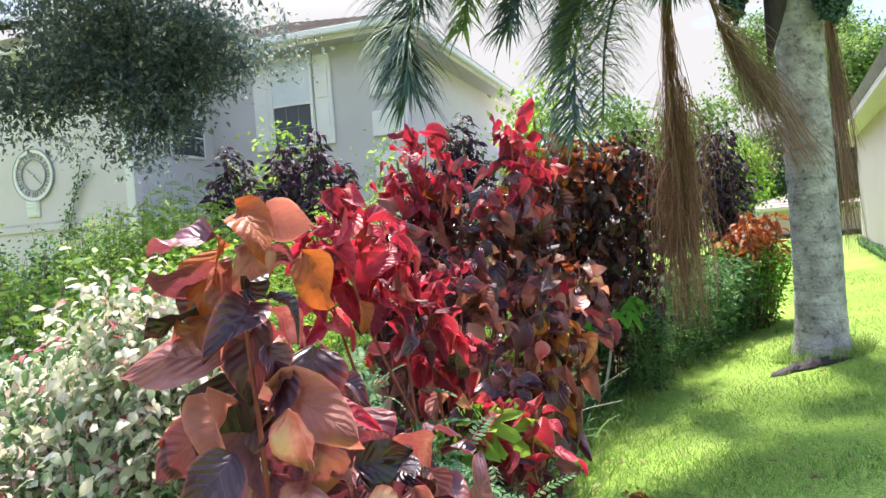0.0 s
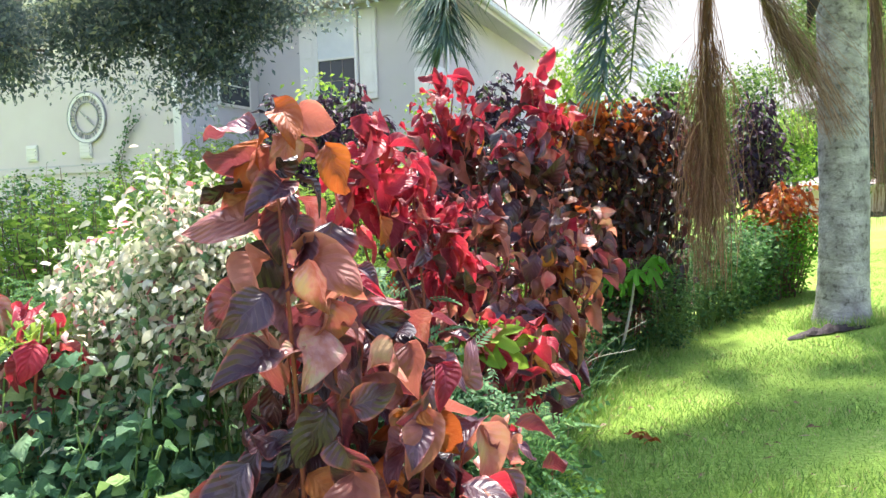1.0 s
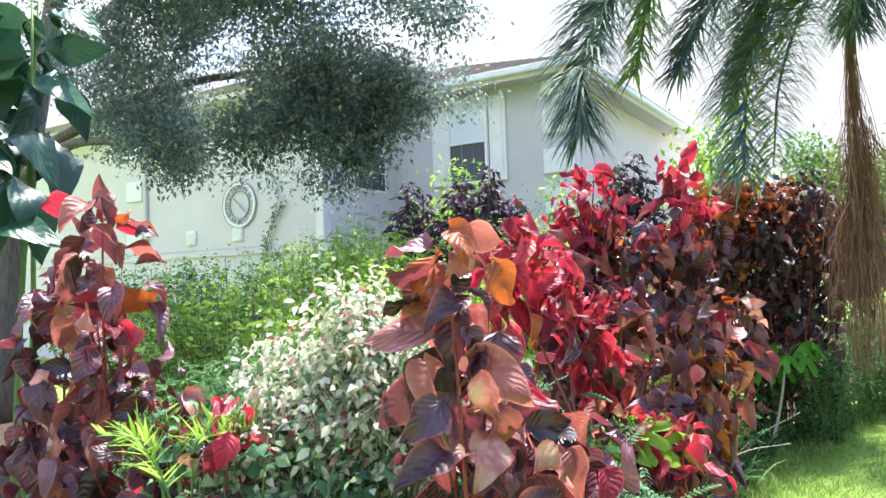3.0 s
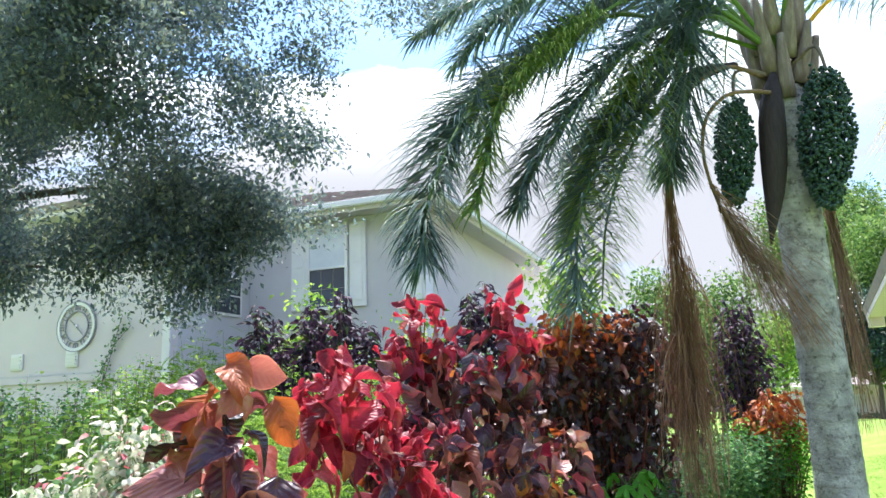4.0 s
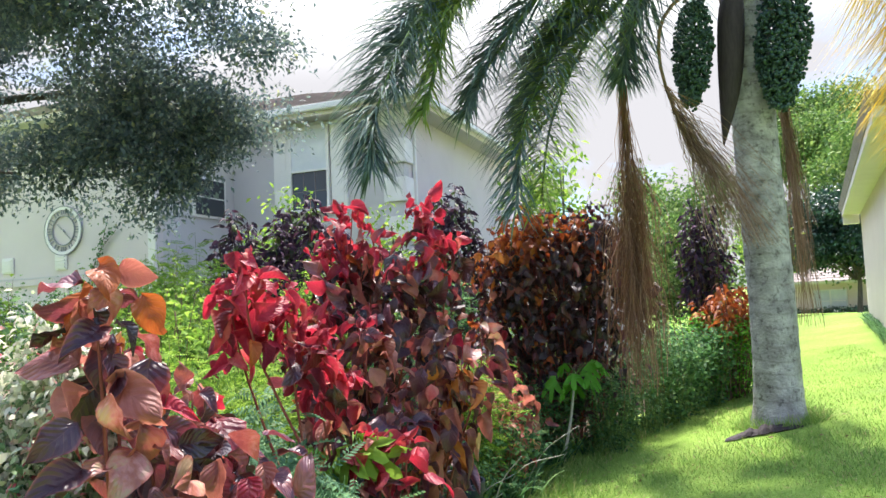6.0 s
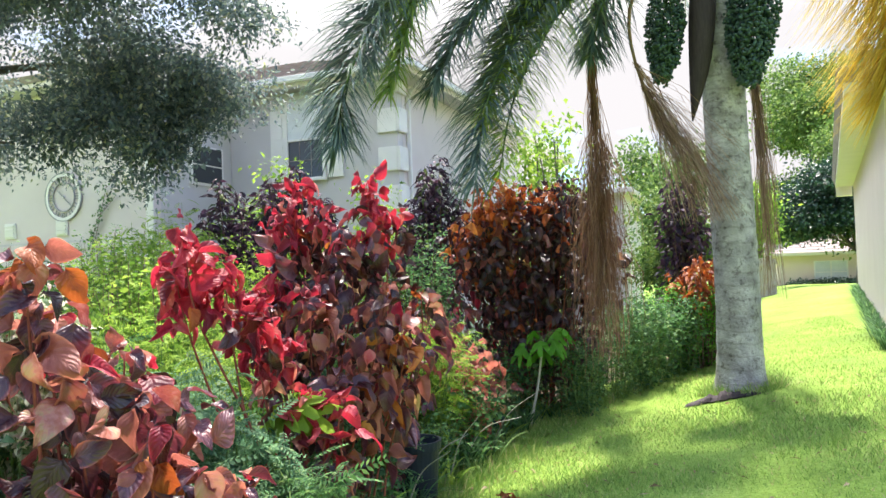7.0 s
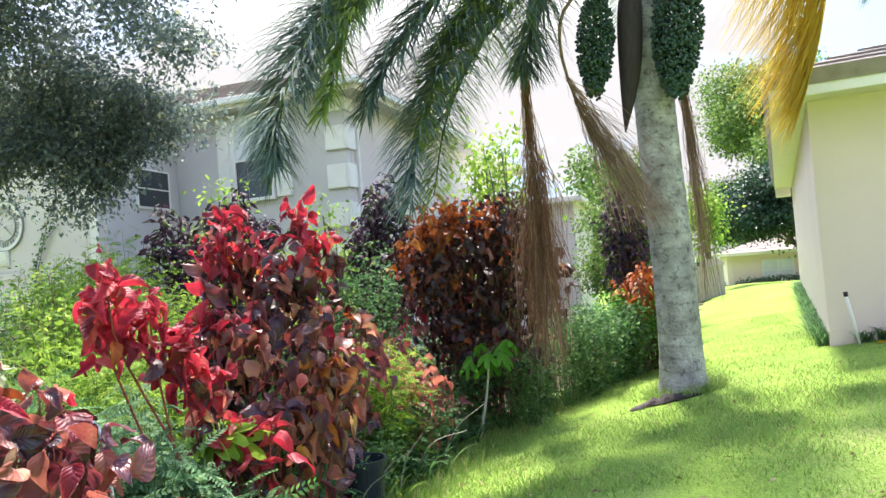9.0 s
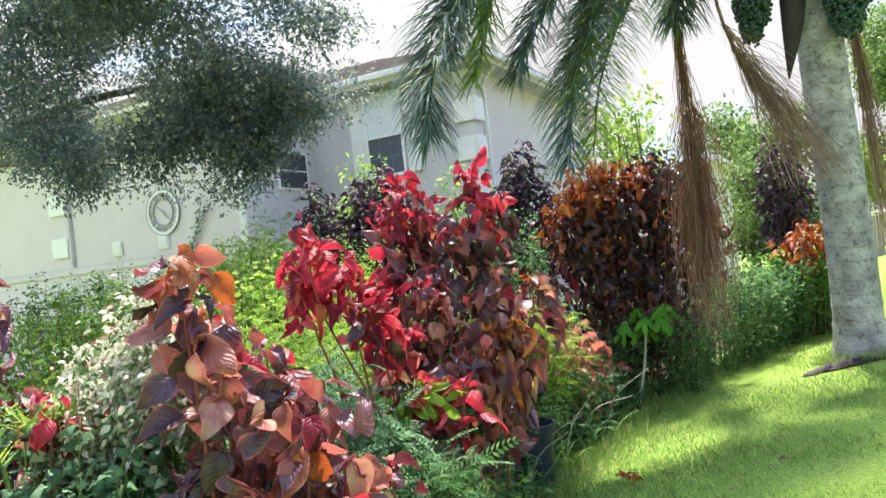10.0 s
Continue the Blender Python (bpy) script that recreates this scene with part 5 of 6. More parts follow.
far_tree((-3.2, 6.9), 2.75, 0.75, 30, "thin yellow-lime sapling between the purple shrubs", 900, 0.08, M_LIME, 0.02)
far_tree((-0.4, 13.6), 3.4, 2.0, 26, "leafy green tree behind the planting bed", 11000, 0.10, M_TREE, 0.08)
far_tree((-2.1, 28.0), 6.6, 2.8, 27, "feathery green tree far behind", 7000, 0.24, M_TREE, 0.2)
far_tree((-14.0, 42.0), 9.0, 9.0, 28, "distant green tree behind the houses", 10000, 0.38, M_TREE, 0.3)


def hedge():
    # Dark leaf colour doubles as the shadow band along the house's foot.
    h = thing("hedge", "low dark hedge doubling as the shadow band before the far house", "hedge", at=(5, 41, -0.3))
    z = float(gz(4, 41))
    for k in range(7):
        tube([(3.8 + 0.6 * k, 41.0, z - 0.05), (3.8 + 0.6 * k, 41.0, z + 0.2)], [0.03, 0.01], 5, "stem", M_STEM, h)
    tree_crown("foliage", h, [(3.6 + 0.6 * k, 41.0, z + 0.12, 0.45, 0.3, 0.16 + 0.02 * k) for k in range(8)], 7000, [small_leaf(0.13, 0.07)], M_DEEP, 77, clump=0.12, per=12)


hedge()

# ---- shrubs of the bed ----
BROAD = [leaf_shape(0.18, 0.115, 9, 0.25, 0.35, 1.7, 0.07, 0.40, 0.5, 0.1, 1), leaf_shape(0.16, 0.105, 9, 0.45, 0.6, 1.6, 0.10, 0.38, -0.7, -0.12, 2), leaf_shape(0.20, 0.12, 9, 0.10, 0.3, 1.8, 0.16, 0.42, 0.3, 0.15, 3),
         leaf_shape(0.15, 0.11, 9, -0.25, 0.8, 1.7, 0.15, 0.38, 0.9, 0.0, 4), leaf_shape(0.17, 0.095, 9, 0.8, 0.5, 1.6, 0.08, 0.4, -0.4, 0.2, 5), leaf_shape(0.13, 0.085, 9, 0.3, 0.15, 1.6, 0.12, 0.4, -1.1, -0.1, 6), leaf_shape(0.16, 0.10, 9, 1.1, 0.7, 1.7, 0.10, 0.4, 1.2, 0.15, 16)]
MID = [leaf_shape(0.125, 0.078, 6, 0.25, 0.4, 1.7, 0.08, 0.40, 0.5, 0.1, 7), leaf_shape(0.105, 0.072, 6, 0.45, 0.7, 1.6, 0.12, 0.38, -0.8, -0.1, 8), leaf_shape(0.13, 0.080, 6, 0.05, 0.3, 1.8, 0.16, 0.42, 0.9, 0.15, 9),
       leaf_shape(0.10, 0.06, 6, 0.8, 0.5, 1.6, 0.1, 0.4, 0.2, -0.2, 10), leaf_shape(0.11, 0.07, 6, -0.3, 0.9, 1.7, 0.14, 0.38, -1.2, 0.1, 11), leaf_shape(0.12, 0.066, 6, 1.1, 0.6, 1.7, 0.1, 0.4, 1.3, -0.15, 12)]
LANCE = [leaf_shape(0.15, 0.045, 4, 0.3, 0.5, 1.4), leaf_shape(0.13, 0.05, 4, 0.2, 0.7, 1.4, 0.1)]
SMALL = [small_leaf(0.065, 0.040), small_leaf(0.06, 0.034, 0.4, 0.3)]
FINE = [small_leaf(0.05, 0.022), small_leaf(0.045, 0.02, 0.4, 0.3)]
SNOW = [leaf_shape(0.036, 0.018, 3, 0.25, 0.3, 1.8), leaf_shape(0.034, 0.018, 3, 0.4, 0.6, 1.8), leaf_shape(0.030, 0.020, 3, 0.1, 0.2, 2.0)]
HANGING = (-1.7, 0.25)

CG = "copperleaf shrubs"
SPRIG = [sprig(0.15, 8, 0.042, 0.014), sprig(0.12, 7, 0.038, 0.013, 0.6), sprig(0.17, 9, 0.040, 0.013, 0.2)]
copperleaf("copperleaf shrub with large mottled burgundy, copper and pink leaves", (-0.86, 0.55), [
    (-0.85, 0.32, 1.36, "brown", 0), (-0.93, 0.46, 1.28, "copper", 0), (-0.83, 0.42, 1.16, "dark", 0), (-0.92, 0.66, 1.16, "copper", 0), (-0.78, 0.56, 1.08, "orange", 0), (-0.98, 0.78, 1.12, "dark", 0),
    (-0.72, 0.52, 0.98, "copper", 0), (-0.66, 0.62, 0.90, "tan", 0.03), (-0.98, 0.50, 0.98, "dark", 0), (-0.88, 0.36, 0.90, "copper", 0), (-0.76, 0.40, 0.84, "tan", 0), (-0.62, 0.54, 0.78, "orange", 0.04), (-0.62, 0.74, 0.82, "copper", 0),
    (-1.00, 0.40, 0.78, "dark", 0), (-0.70, 0.42, 0.66, "copper", 0), (-0.88, 0.30, 0.68, "copper", 0), (-0.80, 0.74, 1.00, "brown", 0), (-0.60, 0.62, 0.60, "tan", 0.05)],
    BROAD, 0.70, 101, 300, 0.085, 0.30, 40, 1, [
    ((-0.87, 0.31, 1.37), (-0.90, -0.42, -0.10), 0.95, 0), ((-0.85, 0.33, 1.40), (0.45, -0.25, -0.25), 0.62, 2), ((-0.87, 0.33, 1.36), (-0.35, -0.55, -0.75), 0.80, 2), ((-0.83, 0.32, 1.36), (0.55, -0.30, -0.95), 0.85, 0),
    ((-0.84, 0.36, 1.39), (0.75, 0.35, -0.25), 0.70, 3), ((-0.79, 0.37, 1.34), (0.70, -0.10, -1.0), 0.80, 2), ((-0.90, 0.34, 1.30), (-0.75, -0.35, -0.95), 0.85, 4), ((-0.85, 0.36, 1.27), (-0.1, -0.6, -1.0), 0.95, 0),
    ((-0.80, 0.40, 1.22), (0.3, -0.55, -1.1), 1.0, 0), ((-0.88, 0.36, 1.20), (-0.35, -0.5, -1.1), 1.0, 4), ((-0.80, 0.38, 1.10), (0.15, -0.6, -1.0), 0.95, 0), ((-0.70, 0.46, 1.02), (0.45, -0.5, -0.7), 0.80, 3), ((-0.66, 0.50, 0.98), (0.5, -0.45, -0.6), 0.7, 1)])
copperleaf("copperleaf shrub with burgundy and faded pink leaves and crimson tips", (-1.08, 1.98), [
    (-1.18, 1.96, 1.73, "copper", 0.24), (-1.28, 1.92, 1.62, "dark", 0.18), (-1.12, 2.02, 1.60, "dark", 0.10), (-0.90, 2.02, 1.73, "copper", 0.24), (-0.82, 2.06, 1.60, "dark", 0.12), (-0.94, 1.94, 1.50, "brown", 0.03), (-1.20, 2.22, 1.48, "dark", 0),
    (-1.02, 1.74, 1.26, "tan", 0.1), (-1.20, 1.78, 1.34, "tan", 0.1), (-0.80, 1.90, 1.24, "tan", 0), (-0.76, 2.02, 1.10, "tan", 0), (-1.10, 1.68, 1.02, "dark", 0), (-0.88, 1.76, 0.92, "copper", 0), (-0.82, 2.05, 0.84, "brown", 0),
    (-1.34, 1.84, 1.28, "orange", 0.06), (-0.96, 2.26, 1.30, "brown", 0), (-1.12, 1.64, 0.70, "dark", 0), (-0.92, 1.72, 0.60, "brown", 0), (-1.40, 2.10, 1.38, "copper", 0.1), (-1.22, 1.76, 1.08, "brown", 0), (-0.72, 2.15, 1.25, "brown", 0)],
    MID, 1.0, 103, 300, 0.095, 0.36, 54)
copperleaf("slender copperleaf shrub with crimson drooping leaf columns", (-0.86, 1.58), [
    (-1.08, 1.09, 1.50, "red", 0.40), (-1.20, 1.16, 1.43, "red", 0.35), (-1.02, 1.20, 1.38, "red", 0.25), (-0.97, 1.30, 1.26, "red", 0.2), (-0.92, 1.38, 1.10, "tan", 0.2), (-0.86, 1.42, 0.92, "red", 0.2)],
    MID, 0.85, 105, 200, 0.065, 0.62, 44)
copperleaf("low copperleaf shoot with hot pink-red leaves", (-0.80, 1.54), [(-0.76, 1.50, 0.90, "red", 0.6), (-0.82, 1.50, 0.80, "tan", 0.2)], MID, 0.9, 102, 20, 0.06, 0.75, 16)
copperleaf("tall copperleaf shrub with dull maroon leaves", (-2.02, 0.46), [
    (-1.93, 0.42, 1.58, "copper", 0.03), (-2.12, 0.46, 1.46, "copper", 0), (-1.90, 0.38, 1.28, "tan", 0.03), (-2.24, 0.50, 1.34, "brown", 0), (-1.76, 0.42, 1.16, "dark", 0), (-2.06, 0.32, 1.02, "copper", 0), (-1.68, 0.42, 0.98, "dark", 0), (-1.86, 0.30, 0.86, "copper", 0)],
    BROAD, 0.75, 106, 200, 0.11, 0.3, 44)
copperleaf("low copperleaf shoot with a crimson rosette", (-1.42, 0.38), [(-1.40, 0.36, 1.08, "red", 0.5), (-1.50, 0.36, 0.98, "dark", 0)], MID, 0.9, 116, 20, 0.05, 0.75, 14)
r_c = rng(117)
dark_stems = []
for k in range(34):
    a, d = 2.4 * k, math.sqrt((k + 0.5) / 34)
    x, y = -1.14 + 0.74 * d * math.cos(a), 5.80 + 0.60 * d * math.sin(a)
    dark_stems.append((x, y, 2.04 - 0.60 * d**3 + r_c.normal(0, 0.12), "dark" if r_c.random() < 0.12 else "black", 0.0))
for x, y, z, mix in ((-1.62, 5.62, 1.98, "orange"), (-1.48, 5.45, 2.04, "black"), (-1.30, 5.40, 2.08, "orange"), (-1.70, 5.85, 1.90, "black"), (-1.12, 5.42, 2.05, "black"), (-0.92, 5.50, 2.0, "black"),
                     (-1.74, 5.60, 1.72, "orange"), (-1.52, 5.36, 1.86, "orange"), (-1.24, 5.32, 1.96, "black")):
    dark_stems.append((x, y, z, mix, 0.30))
copperleaf("dense near-black copperleaf shrub with orange-tipped top", (-1.08, 5.82), dark_stems, MID, 1.05, 107, 0, 0.19, 0.12, 66, 2)
for i, (x, y, h, sp) in enumerate(((-1.55, 3.45, 1.25, 0.32), (-1.35, 4.35, 0.95, 0.28), (-1.75, 4.6, 1.35, 0.35), (-1.4, 2.85, 0.8, 0.22))):
    shrub("copperleaf_shrub", "thin copperleaf shrub with dull brown-red leaves", "shrub", (x, y), h, sp, 12, 20, MID, 0.13, (M_COPPER, M_TAN, M_COPPER, M_COPPER)[i], 320 + i, None, 0.9, M_STEM, tilt=HANGING, group=CG, low=0.15, fuzz=0.05, radius=0.005)
PG = "purple shrubs"
shrub("purple_shrub", "tall shrub with narrow dark purple leaves", "shrub", (-2.85, 7.4), 3.0, 0.42, 17, 190, LANCE, 0.10, M_PURPLE, 108, None, 0.9, M_STEM, tilt=(-0.7, 0.3), group=PG, low=0.2, fuzz=0.025, vary=0.4)
shrub("purple_shrub", "shrub with narrow dark purple leaves over green", "shrub", (-4.15, 6.0), 2.85, 0.80, 30, 180, LANCE, 0.10, M_PURPLE, 109, None, 0.9, M_STEM, tilt=(-0.7, 0.3), group=PG, low=0.35, fuzz=0.025, vary=0.4)
shrub("purple_shrub", "shrub with narrow dark purple leaves over green", "shrub", (0.0, 8.6), 2.35, 0.26, 22, 50, LANCE, 0.15, M_PURPLE, 110, None, 0.9, M_STEM, tilt=(-1.2, 0.5), group=PG, low=0.25, fuzz=0.03)
for x, y, h, sp, seed in ((-1.23, 0.60, 1.52, 0.10, 111), (-1.43, 0.62, 1.40, 0.15, 112), (-1.12, 0.58, 1.38, 0.10, 118), (-1.34, 0.56, 1.34, 0.16, 119)):
    shrub("snow_bush", "snow bush with white, pink and green speckled leaves", "shrub", (x, y), h, sp, 24, 95, SNOW, 0.045, M_VARIEG, seed, None, 0.9, M_GREENSTEM, tilt=(-1.1, 0.35), low=0.70, radius=0.0022, fuzz=0.028, group="snow bushes", vary=0.18)
CLOVER = [leaf_shape(0.052, 0.044, 4, 0.2, 0.3, 2.0, 0.06), leaf_shape(0.044, 0.036, 4, 0.3, 0.5, 2.0, 0.08)]
for i, (x, y, h, sp) in enumerate(((-1.20, 0.42, 1.12, 0.12), (-1.36, 0.38, 1.20, 0.14), (-1.54, 0.46, 1.28, 0.16), (-1.06, 0.38, 0.96, 0.10), (-1.30, 0.70, 1.24, 0.16), (-1.44, 0.26, 0.98, 0.12), (-1.24, 0.28, 0.88, 0.11))):
    shrub("broadleaf_plant", "soft blue-green plant with small rounded leaves", "plant", (x, y), h, sp, 14, 44, CLOVER, 0.06, M_CLOVER, 640 + i, None, 0.9, M_GREENSTEM, tilt=(-0.6, 0.4), low=0.25, radius=0.0035, fuzz=0.03, group="broadleaf plants", vary=0.25)
shrub("croton", "croton with orange and yellow leaves", "shrub", (0.2, 7.9), 1.30, 0.28, 14, 30, LANCE, 0.14, M_ORANGE, 113, None, 0.9, M_STEM, tilt=(-1.3, 0.3), low=0.5)
GG = "green shrubs"
shrub("green_shrub", "rounded bright green leafy shrub at the bed's end", "shrub", (0.15, 8.1), 1.0, 0.52, 60, 110, SMALL, 0.06, M_BRIGHT, 114, None, 0.9, M_STEM, low=0.03, group=GG, fuzz=0.04)
for i, (x, y, h, s, mt) in enumerate(((-3.3, 3.7, 1.92, 0.6, M_LIME), (-4.3, 4.4, 2.15, 0.75, M_LIME), (-5.4, 5.4, 2.32, 0.8, M_LIME), (-6.8, 6.6, 2.35, 0.9, M_GREEN), (-4.9, 7.2, 2.72, 0.5, M_LIME), (-3.2, 5.2, 2.15, 0.6, M_LIME),
                                      (-8.2, 7.2, 2.02, 0.9, M_LIME), (-6.0, 4.0, 2.0, 0.8, M_GREEN), (-7.5, 5.2, 2.15, 0.9, M_GREEN), (-2.9, 2.9, 1.8, 0.5, M_LIME), (-3.9, 2.6, 1.85, 0.7, M_LIME), (-4.0, 8.6, 2.52, 0.8, M_LIME), (-2.2, 9.2, 2.32, 0.8, M_LIME),
                                      (-2.5, 5.9, 2.1, 0.6, M_GREEN), (-5.0, 2.9, 1.82, 0.8, M_LIME))):
    shrub("green_shrub", "lime-green fine-leaved garden shrub" if mt is M_LIME else "mid-green fine-leaved garden shrub", "shrub", (x, y), h, s, 44, 90, SMALL, 0.06, mt, 120 + i, None, 0.9, M_STEM, tilt=(-0.6, 0.5), low=0.12, group=GG, radius=0.005, fuzz=0.05)
for i, (x, y, h, s) in enumerate(((-1.0, 1.25, 0.55, 0.3), (-0.95, 1.75, 0.5, 0.25), (-1.3, 2.45, 0.6, 0.25), (-1.5, 3.4, 0.62, 0.4), (-1.45, 4.2, 0.7, 0.4), (-1.5, 4.8, 0.75, 0.4), (-1.25, 5.6, 0.8, 0.35), (-0.8, 6.2, 0.8, 0.35), (-0.35, 7.2, 0.9, 0.4), (-2.2, 4.0, 1.1, 0.5), (-2.4, 3.2, 1.1, 0.5),
                                  (-1.6, -0.1, 0.7, 0.35), (-2.1, 1.6, 0.95, 0.4), (-2.8, 1.2, 1.0, 0.45), (-1.35, 1.05, 0.65, 0.3), (-3.2, 1.9, 1.1, 0.5), (-1.9, 6.3, 1.3, 0.5), (-0.6, 6.35, 1.0, 0.35), (-0.4, 6.8, 1.1, 0.35), (-0.75, 5.6, 0.7, 0.25), (-0.1, 7.6, 0.9, 0.4), (-1.7, 0.65, 0.8, 0.3))):
    shrub("undergrowth", "leafy green weed clump under the shrubs", "weeds", (x, y), h, s, 30, 60, FINE if i % 2 else SMALL, 0.06, M_GREEN, 160 + i, None, 0.9, M_GREENSTEM, tilt=(-0.6, 0.5), low=0.03, group="undergrowth", radius=0.004, fuzz=0.05)
FG = "feathery plants"
for i, (x, y, h, s, mt) in enumerate(((-1.85, 1.18, 1.28, 0.30, M_GREEN), (-2.2, 1.45, 1.40, 0.36, M_GREEN), (-1.32, 1.12, 0.98, 0.26, M_GREEN), (-2.45, 2.1, 1.52, 0.42, M_LIME), (-1.12, 1.16, 0.80, 0.22, M_GREEN), (-2.75, 1.6, 1.45, 0.40, M_GREEN),
                                      (-1.9, 2.3, 1.35, 0.34, M_LIME), (-1.55, 2.75, 1.25, 0.32, M_GREEN), (-1.6, 0.42, 1.0, 0.25, M_GREEN), (-1.45, 3.9, 1.15, 0.3, M_LIME), (-1.2, 0.95, 0.9, 0.2, M_GREEN), (-3.0, 3.3, 1.85, 0.45, M_LIME), (-3.7, 4.0, 2.15, 0.5, M_LIME), (-2.6, 4.4, 1.9, 0.45, M_LIME), (-4.6, 5.0, 2.4, 0.5, M_LIME), (-2.3, 2.7, 1.5, 0.4, M_LIME),
                                      (-1.30, 1.36, 1.02, 0.26, M_GREEN), (-1.55, 1.38, 1.15, 0.26, M_GREEN), (-1.0, 1.35, 0.66, 0.24, M_GREEN), (-1.15, 1.75, 0.66, 0.26, M_GREEN), (-0.9, 1.62, 0.45, 0.2, M_LIME), (-1.35, 2.6, 0.8, 0.24, M_GREEN), (-1.14, 1.02, 1.08, 0.20, M_CLOVER), (-1.00, 1.16, 1.02, 0.18, M_CLOVER), (-0.84, 1.18, 0.80, 0.18, M_GREEN), (-1.34, 1.22, 1.18, 0.24, M_CLOVER))):
    shrub("feathery_plant", "soft feathery plant with fine " + ("lime" if mt is M_LIME else "blue-green") + " leaflets", "plant", (x, y), h, s, 26, 30, SPRIG, 0.08, mt, 600 + i, None, 0.9, M_GREENSTEM, tilt=(-0.5, 0.7), low=0.15, group=FG, radius=0.004, fuzz=0.03)
shrub("broadleaf_plant", "low plant with glossy bright green leaves", "plant", (-1.62, 0.16), 0.98, 0.16, 8, 9, [leaf_shape(0.15, 0.115, 6, 0.2, 0.4, 1.8, 0.08)], 0.1, M_BRIGHT, 190, None, 0.9, M_GREENSTEM, tilt=(-0.6, 0.3), low=0.6, group="broadleaf plants")
shrub("broadleaf_plant", "low plant with mid-green rounded leaves", "plant", (-1.16, 0.34), 1.06, 0.14, 9, 12, [leaf_shape(0.075, 0.06, 5, 0.2, 0.4, 1.8, 0.08)], 0.06, M_GREEN, 191, None, 0.9, M_GREENSTEM, tilt=(-0.7, 0.4), low=0.45, group="broadleaf plants")
shrub("large_leaf_plant", "tall plant with large dark glossy green leaves", "plant", (-3.65, 0.95), 3.4, 0.35, 8, 10, [leaf_shape(0.38, 0.20, 7, 0.2, 0.6, 1.7, 0.06)], 0.3, M_DEEP, 192, None, 0.9, M_GREENSTEM, tilt=(-1.2, 0.3), low=0.6, radius=0.014)


def lobed_leaf(length, lobes=5):
    """A palmate blade with pointed lobes."""
    verts, uv, faces = [(0, 0, 0)], [(0.5, 0)], []
    n = lobes * 4 + 1
    for k in range(n):
        a = -1.9 + 3.8 * k / (n - 1)
        rad = length * (0.5 + 0.5 * abs(math.sin(math.pi * (k % 4) / 4)) ** 0.8) * (1 - 0.16 * abs(a)) * (1 + 0.2 * noise.noise((k * 0.9, length * 30, 0)))
        verts.append((math.sin(a) * rad, math.cos(a) * rad + 0.08 * length, -0.55 * rad * rad / length + 0.09 * length * math.cos(5 * a)))
        uv.append((0.5 + 0.5 * math.sin(a), 0.5 + 0.5 * math.cos(a)))
    for k in range(n - 1):
        faces.append((0, k + 2, k + 1))
    return np.array(verts), faces, np.array(uv)


def sapling(name, label, base, top, leaf, count, mat, stem_mat, seed, reach=0.16, thick=0.016, dip=(-0.9, 0.1)):
    r = rng(seed)
    ob = thing(name, label, "plant", at=base)
    tube(spline([base, (np.array(base) * 0.5 + np.array(top) * 0.5) + np.array([0.02, 0, 0.02]), top], 10), np.linspace(thick, thick * 0.5, 10), 7, "stem", stem_mat, ob)
    sv, sf, su = lobed_leaf(leaf)
    for k in range(count):
        a = 2.4 * k
        way = np.array([math.cos(a), math.sin(a), r.uniform(*dip)])
        p = np.array(top) + np.array([way[0], way[1], r.uniform(-0.8, 0.7)]) * reach * r.uniform(0.3, 1)
        tube([np.array(top) - np.array([0, 0, 0.03]), (np.array(top) + p) / 2 + np.array([0, 0, 0.03]), p], [0.004, 0.003, 0.002], 4, "leaf_stalk", M_GREENSTEM, ob)
        t = frames_from(way[None], np.array([[0, 0, 1.0]]), r, 0.6)[0]
        mesh_object("leaf", (sv @ t.T * r.uniform(0.8, 1.15) + p).tolist(), sf, mat, ob, su)
    return ob


sapling("papaya_sapling", "young papaya with a pale thin stem at the lawn's edge", (-1.09, 5.17, -0.1), (-0.93, 5.15, 0.70), 0.15, 9, M_BRIGHT, M_PALESTEM, 1, 0.24, 0.014, (-1.3, -0.3))
sapling("lobed_plant", "bright lime-green plant with lobed leaves among the shrubs", (-0.95, 1.43, -0.06), (-0.93, 1.42, 0.86), 0.125, 8, M_LIME, M_GREENSTEM, 2, 0.06, 0.006, (-1.2, 0.0))


def strap_tuft(name, label, at, count, length, mat, seed, width=0.016):
    """Arching strap blades from one crown."""
    r = rng(seed)
    x, y = at
    z = float(gz(x, y))
    verts, faces, uv = [], [], []
    for i in range(count):
        a = r.uniform(0, 6.28)
        d = np.array([math.cos(a) * 0.45, math.sin(a) * 0.45, 1.0])
        p, n0, ln = np.array([x + r.normal(0, 0.03), y + r.normal(0, 0.03), z - 0.01]), len(verts), length * r.uniform(0.6, 1.1)
        side = np.array([-math.sin(a), math.cos(a), 0])
        for k in range(7):
            w = width * (1 - (k / 6) ** 2) * 0.5 + 0.0008
            verts += [tuple(p - side * w), tuple(p + side * w)]
            uv += [(0, k / 6), (1, k / 6)]
            p = p + d / np.linalg.norm(d) * ln / 6
            d = d + np.array([math.cos(a) * 0.12, math.sin(a) * 0.12, -0.30 * (0.4 + k / 6)])
        faces += [(n0 + 2 * k, n0 + 2 * k + 1, n0 + 2 * k + 3, n0 + 2 * k + 2) for k in range(6)]
    ob = mesh_object(name, verts, faces, mat, None, uv)
    tagged(ob, label, "grass tuft", "strap-leaf tufts")
    return ob


r_t = rng(250)
